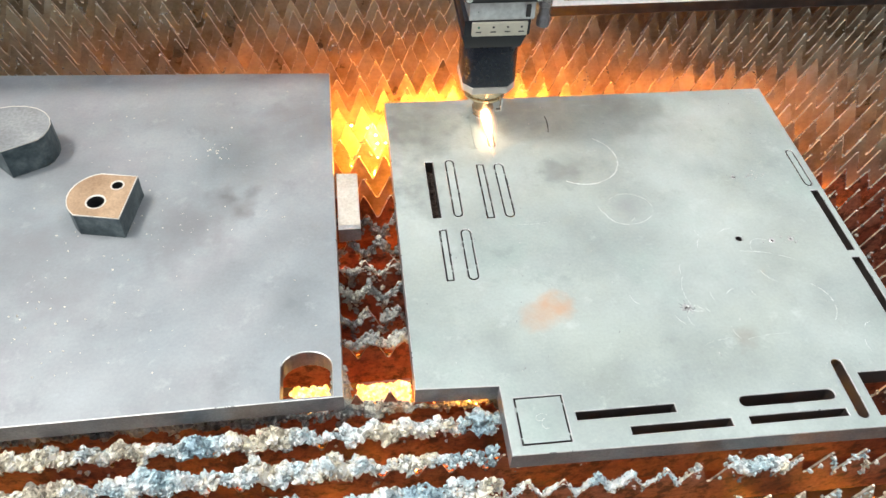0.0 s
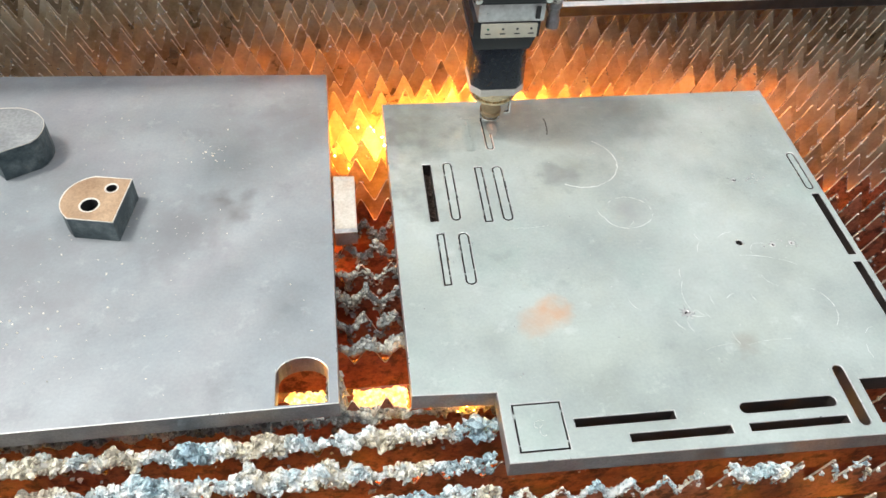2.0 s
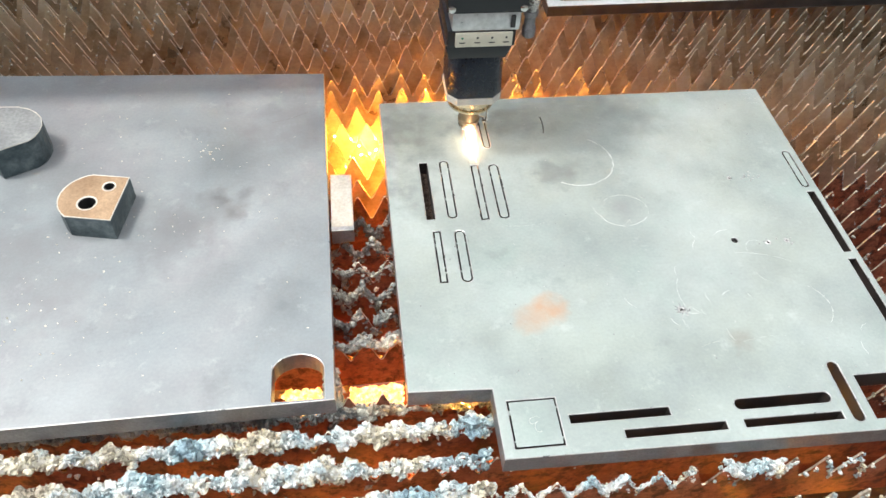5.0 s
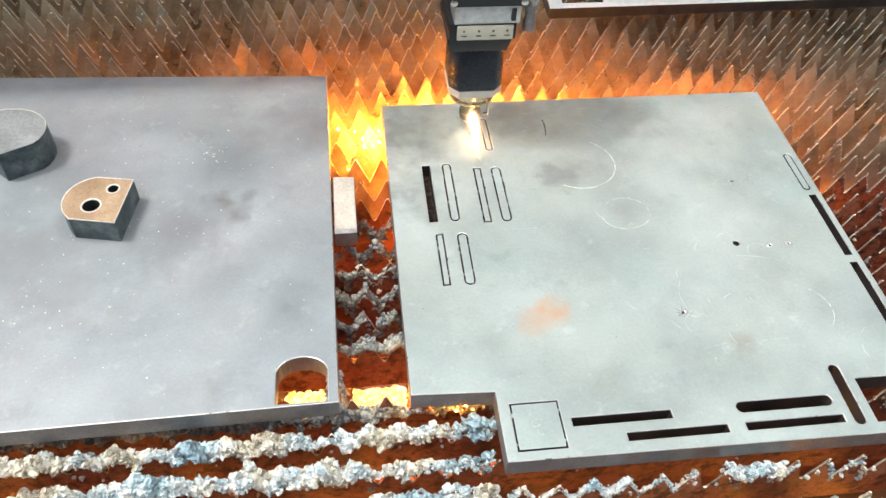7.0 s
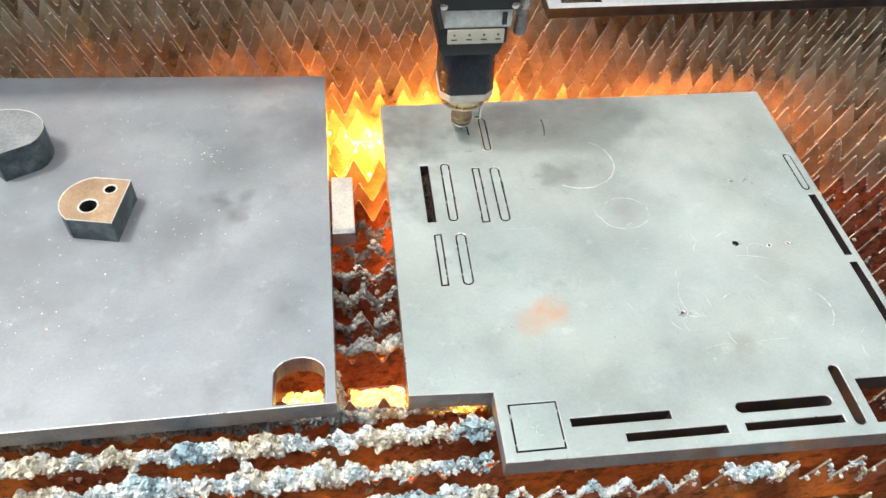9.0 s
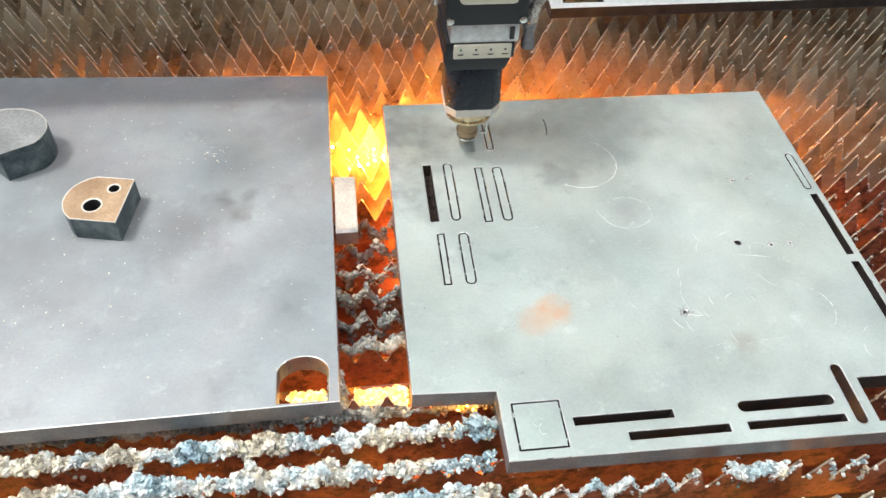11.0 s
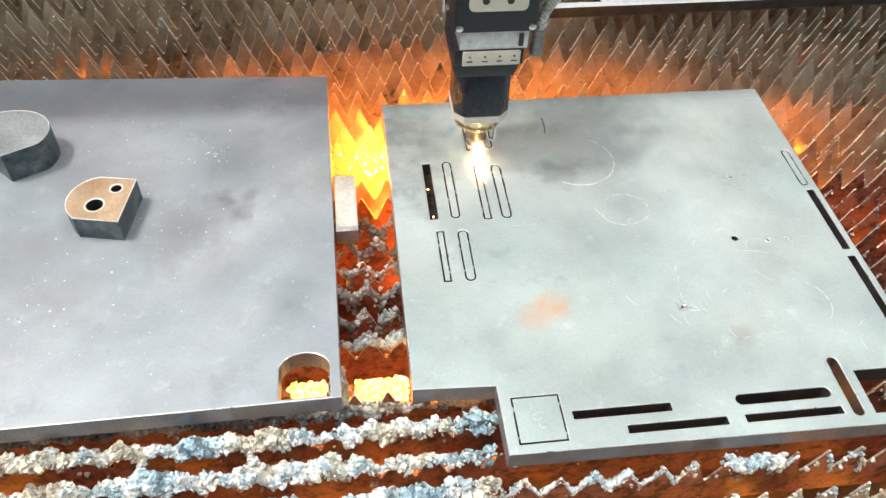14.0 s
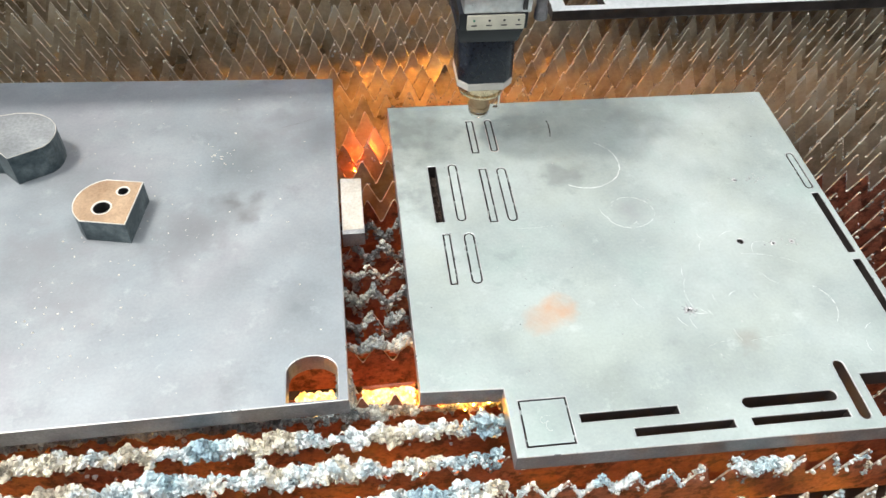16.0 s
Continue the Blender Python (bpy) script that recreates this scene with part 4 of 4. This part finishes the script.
flame = tagged(new("cutting_flame"), "white-hot flame with a soft orange glow under the cutting nozzle", "flame")
smooth(part("core", flame_mesh(0.0062, 0.006, 0.70), FLAME, flame), 80)
for nm, width, back, reach, colour, strength in (("inner_glow", 0.0076, 0.008, 0.75, (1.0, 0.66, 0.36), 0.65), ("glow", 0.0098, 0.010, 0.80, (1.0, 0.58, 0.30), 0.32),
                                                 ("outer_glow", 0.0122, 0.012, 0.86, (1.0, 0.52, 0.28), 0.13), ("haze", 0.0150, 0.014, 0.92, (1.0, 0.50, 0.28), 0.06)):
    smooth(part(nm, flame_mesh(width, back, reach), halo_mat("flame_halo_" + nm, colour, strength), flame), 80)

sparks = tagged(new("spark_shower"), "shower of orange sparks under the plates", "sparks")
sp = []
for _ in range(170):
    a = rng.random() ** 0.7
    sp.append((rng.normal(0.02, 0.012 + 0.05 * a), rng.normal(-0.01, 0.012 + 0.05 * a), -0.012 - 0.12 * a, rng.uniform(0.0012, 0.0035)))
for _ in range(110):         # close under the plate, level with the tips of the teeth
    sp.append((rng.normal(0.0, 0.08), rng.normal(-0.012, 0.012), rng.uniform(-0.022, -0.004), rng.uniform(0.0007, 0.0016)))
for _ in range(9):          # the jet that leaves through the gap between the plates
    sp.append((-0.130 + rng.normal(0, 0.016), 0.022 + rng.normal(0, 0.030), rng.uniform(-0.090, -0.060), rng.uniform(0.0006, 0.0011)))
tagged(mesh_ob("spark_beads", lump_mesh("spark_beads", sp), SPARK, sparks), kind="stuff")
sp = []
for _ in range(60):         # glowing beads added in the channels between the slats, beside the gap of the plates
    sp.append((rng.choice((-0.235, -0.085)) + rng.normal(0, 0.012), rng.uniform(-0.25, 0.05), rng.uniform(-0.085, -0.03), rng.uniform(0.0005, 0.0010)))
for _ in range(170):        # unseen beads added to light the slats behind the plates
    sp.append((rng.normal(-0.06, 0.26), rng.uniform(0.05, 0.30), rng.uniform(-0.125, -0.092), rng.uniform(0.0005, 0.0010)))
for _ in range(70):        # under the back edge of the cut plate
    sp.append((rng.uniform(0.10, 0.62), rng.uniform(0.0, 0.12), rng.uniform(-0.130, -0.095), rng.uniform(0.0005, 0.0010)))
for _ in range(40):        # and under its far side
    sp.append((rng.normal(0.58, 0.06), rng.uniform(-0.22, 0.10), rng.uniform(-0.140, -0.105), rng.uniform(0.0005, 0.0009)))
strays = tagged(new("slat_light_beads"), "unseen glowing beads added between the slats to light them orange", "sparks")
tagged(mesh_ob("stray_beads", lump_mesh("stray_beads", sp), BEAD_RED, strays), kind="stuff")

# mostly hidden beads, added to light this channel, the front slats and the slots
pool = tagged(new("glow_pool"), "glowing beads and lumps added to light a channel between two slats", "sparks")
sp = []
for x0, x1, n in ((-0.052, -0.004, 5), (-0.30, -0.24, 9), (0.02, 0.10, 30)):
    for _ in range(n):
        sp.append((rng.uniform(x0, x1), -0.474 + rng.normal(0, 0.004), rng.uniform(-0.094, -0.080), rng.uniform(0.0007, 0.0016)))
for _ in range(44):         # a few before the plates
    sp.append((rng.uniform(-0.6, 0.04), rng.uniform(-0.70, -0.50), rng.uniform(-0.20, -0.14), rng.uniform(0.0004, 0.0008)))
for _ in range(26):         # and under the front edge of the cut plate
    sp.append((rng.uniform(0.10, 0.60), rng.uniform(-0.68, -0.62), rng.uniform(-0.22, -0.16), rng.uniform(0.0004, 0.0007)))
for _ in range(60):         # close against the burnt slat, in the gap
    sp.append((rng.uniform(-0.058, -0.002), -0.4548 + rng.normal(0, 0.0005), rng.uniform(-0.092, -0.050), rng.uniform(0.0002, 0.00034)))
for _ in range(7):          # a hot line under the inner corner of the cut plate
    sp.append((rng.uniform(0.040, 0.089), rng.uniform(-0.508, -0.500), rng.uniform(-0.014, -0.008), rng.uniform(0.0003, 0.0005)))
for _ in range(4):          # and a few under the open slots
    sp.append((0.484 + rng.normal(0, 0.002), rng.normal(-0.537, 0.006), rng.uniform(-0.020, -0.010), rng.uniform(0.0002, 0.0004)))
for _ in range(7):
    sp.append((0.0535 + rng.normal(0, 0.0015), rng.normal(-0.205, 0.020), rng.uniform(-0.010, -0.004), rng.uniform(0.0003, 0.0005)))
tagged(mesh_ob("pool_beads", lump_mesh("pool_beads", sp), SPARK, pool), kind="stuff")
# glowing lumps that paint the bright yellow light onto the burnt slat's face
sp = [(rng.uniform(x0, x1), -0.4550 + rng.normal(0, 0.0012), rng.uniform(-0.094, z1), rng.uniform(0.0016, 0.0042)) for x0, x1, z1, n in ((-0.138, -0.098, -0.036, 260), (-0.062, -0.001, -0.040, 380)) for _ in range(n)]
tagged(mesh_ob("lit_slat_lumps", lump_mesh("lit_slat_lumps", sp), glow("lit_slat_lumps", [(0.36, (1.0, 0.40, 0.06)), (0.5, (1.0, 0.62, 0.16)), (0.64, (1.0, 0.82, 0.40))], 1.5, 120), pool, "glowing lumps that stand in for yellow light on the burnt slat"), kind="stuff")

# unseen red beads, added to light slats and beam while the laser is off
red_glow = tagged(new("red_glow_beads"), "unseen red beads added to keep a dull glow on the slats", "sparks")
sp = [(rng.uniform(-0.058, -0.012), -0.026 + rng.normal(0, 0.020), rng.uniform(-0.075, -0.045), rng.uniform(0.0008, 0.0014)) for _ in range(12)]
sp += [(rng.uniform(0.05, 0.24), rng.uniform(0.01, 0.035), rng.uniform(-0.07, -0.045), rng.uniform(0.0005, 0.0010)) for _ in range(10)]
sp += [(rng.uniform(-0.15, 0.0), -0.50 + rng.normal(0, 0.003), rng.uniform(-0.22, -0.16), rng.uniform(0.0008, 0.0014)) for _ in range(12)]
tagged(mesh_ob("red_glow_mesh", lump_mesh("red_glow_mesh", sp), glow("red_glow_beads", [(0.3, (1.0, 0.08, 0.010)), (0.7, (1.0, 0.13, 0.016))], 230.0), red_glow), kind="stuff")


# ---- what moves ----
# seconds and how far the sparks and light beads have sunk out of sight
CORE = [(0, 0), (3.55, 0), (3.8, 0.62), (4.8, 0.62), (5.0, 0), (15.7, 0), (15.95, 0.405), (16, 0.405)]
POOL = [(0, 0), (3.6, 0), (3.75, 0.62), (4.8, 0.62), (5.0, 0), (11, 0), (12.3, -0.012), (15.8, -0.012), (15.95, 0.004), (16, 0.004)]
STRAY = [(0, 0.02), (3.5, 0.02), (3.65, 0.62), (4.9, 0.62), (5.1, 0.018), (9, 0.012), (11, -0.004), (12.3, -0.010), (15.75, -0.008), (15.9, 0.62), (16, 0.62)]


def motions():
    # seconds, x, y and lift of the nozzle over the plate
    stops = [(0, 0.141, -0.052, 0), (0.5, 0.142, -0.046, 0), (1, 0.149, -0.044, 0), (1.5, 0.155, -0.046, 0), (2, 0.155, -0.053, 0), (2.5, 0.154, -0.064, 0), (3, 0.155, -0.07, 0), (3.5, 0.155, -0.079, 0), (3.6, 0.155, -0.081, 0), (3.7, 0.154, -0.08, 0.018), (3.8, 0.15, -0.08, 0.042), (3.9, 0.133, -0.08, 0.073), (4, 0.122, -0.078, 0.066), (4.1, 0.119, -0.076, 0.044), (4.2, 0.118, -0.075, 0.027), (4.5, 0.121, -0.076, 0.006), (5.2, 0.125, -0.074, 0), (6.5, 0.125, -0.06, 0), (7, 0.126, -0.052, 0), (7.5, 0.123, -0.046, 0), (8, 0.115, -0.045, 0), (8.5, 0.115, -0.053, 0), (9, 0.115, -0.061, 0), (11.5, 0.115, -0.102, 0), (12, 0.116, -0.11, 0), (12.5, 0.116, -0.119, 0), (13, 0.12, -0.122, 0), (13.5, 0.126, -0.121, 0), (14, 0.126, -0.112, 0), (14.5, 0.125, -0.105, 0), (15, 0.126, -0.096, 0), (15.5, 0.126, -0.087, 0), (15.8, 0.126, -0.082, 0.002), (15.9, 0.126, -0.08, 0.012), (16, 0.126, -0.078, 0.034)]
    walk(head, [(t, pose(x, y, ZT + 0.0025 + z)) for t, x, y, z in stops])

    walk(gantry, [(t, pose(0, y, 0)) for t, x, y, z in stops])

    def at(t):
        for a, b in zip(stops, stops[1:]):
            if a[0] <= t <= b[0]:
                f = (t - a[0]) / (b[0] - a[0])
                return [a[i] + f * (b[i] - a[i]) for i in (1, 2)]

    # how far the flame stands out of the kerf, 1 for all of it
    heights = [(0, 1), (0.5, 1), (0.8, 0.85), (1, 0.62), (1.3, 0.5), (1.6, 0.38), (2, 0.25), (2.5, 0.18), (3, 0.15), (3.3, 0.3), (3.5, 0.48), (3.65, 0.2), (3.8, 0), (4.6, 0), (5.0, 0.8), (6.3, 1), (7, 1), (7.4, 0.9), (7.7, 0.7), (8, 0.42), (8.5, 0.28), (9, 0.1), (9.3, 0), (13.3, 0), (13.5, 0.15), (13.8, 0.75), (14, 0.85), (14.5, 1), (15, 1), (15.6, 1), (15.8, 0.6), (15.95, 0), (16, 0)]
    walk(flame, [(t, pose(at(t)[0] + 0.001, at(t)[1] - 0.008, ZT + 0.028 - 0.048 * (1 - h), -72, 0, 3)) for t, h in heights])
    # each bit of kerf metal falls to the tray once the beam has passed it
    for piece, c, first, last in filling:
        near = min((math.hypot(at(t)[0] - c.x, at(t)[1] - c.y), t) for t in np.arange(first, last, 0.1))
        t = min(max(round(float(near[1]), 2), 0.1), 15.7)
        walk(piece, [(0, pose(0, 0, 0)), (t, pose(0, 0, 0)), (t + 0.2, pose(0, 0, -0.449)), (16, pose(0, 0, -0.449))])
    # sparks and beads follow the cut and sink out of sight with the beam off
    walk(pool, [(t, pose(0, 0, -d)) for t, d in POOL])
    for thing, rows in ((sparks, CORE), (strays, STRAY)):
        at_all = sorted({t for t, *_ in stops} | {t for t, d in rows})
        walk(thing, [(t, pose(at(t)[0] - 0.02, at(t)[1] + 0.03, -float(np.interp(t, [q[0] for q in rows], [q[1] for q in rows])))) for t in at_all])


motions()
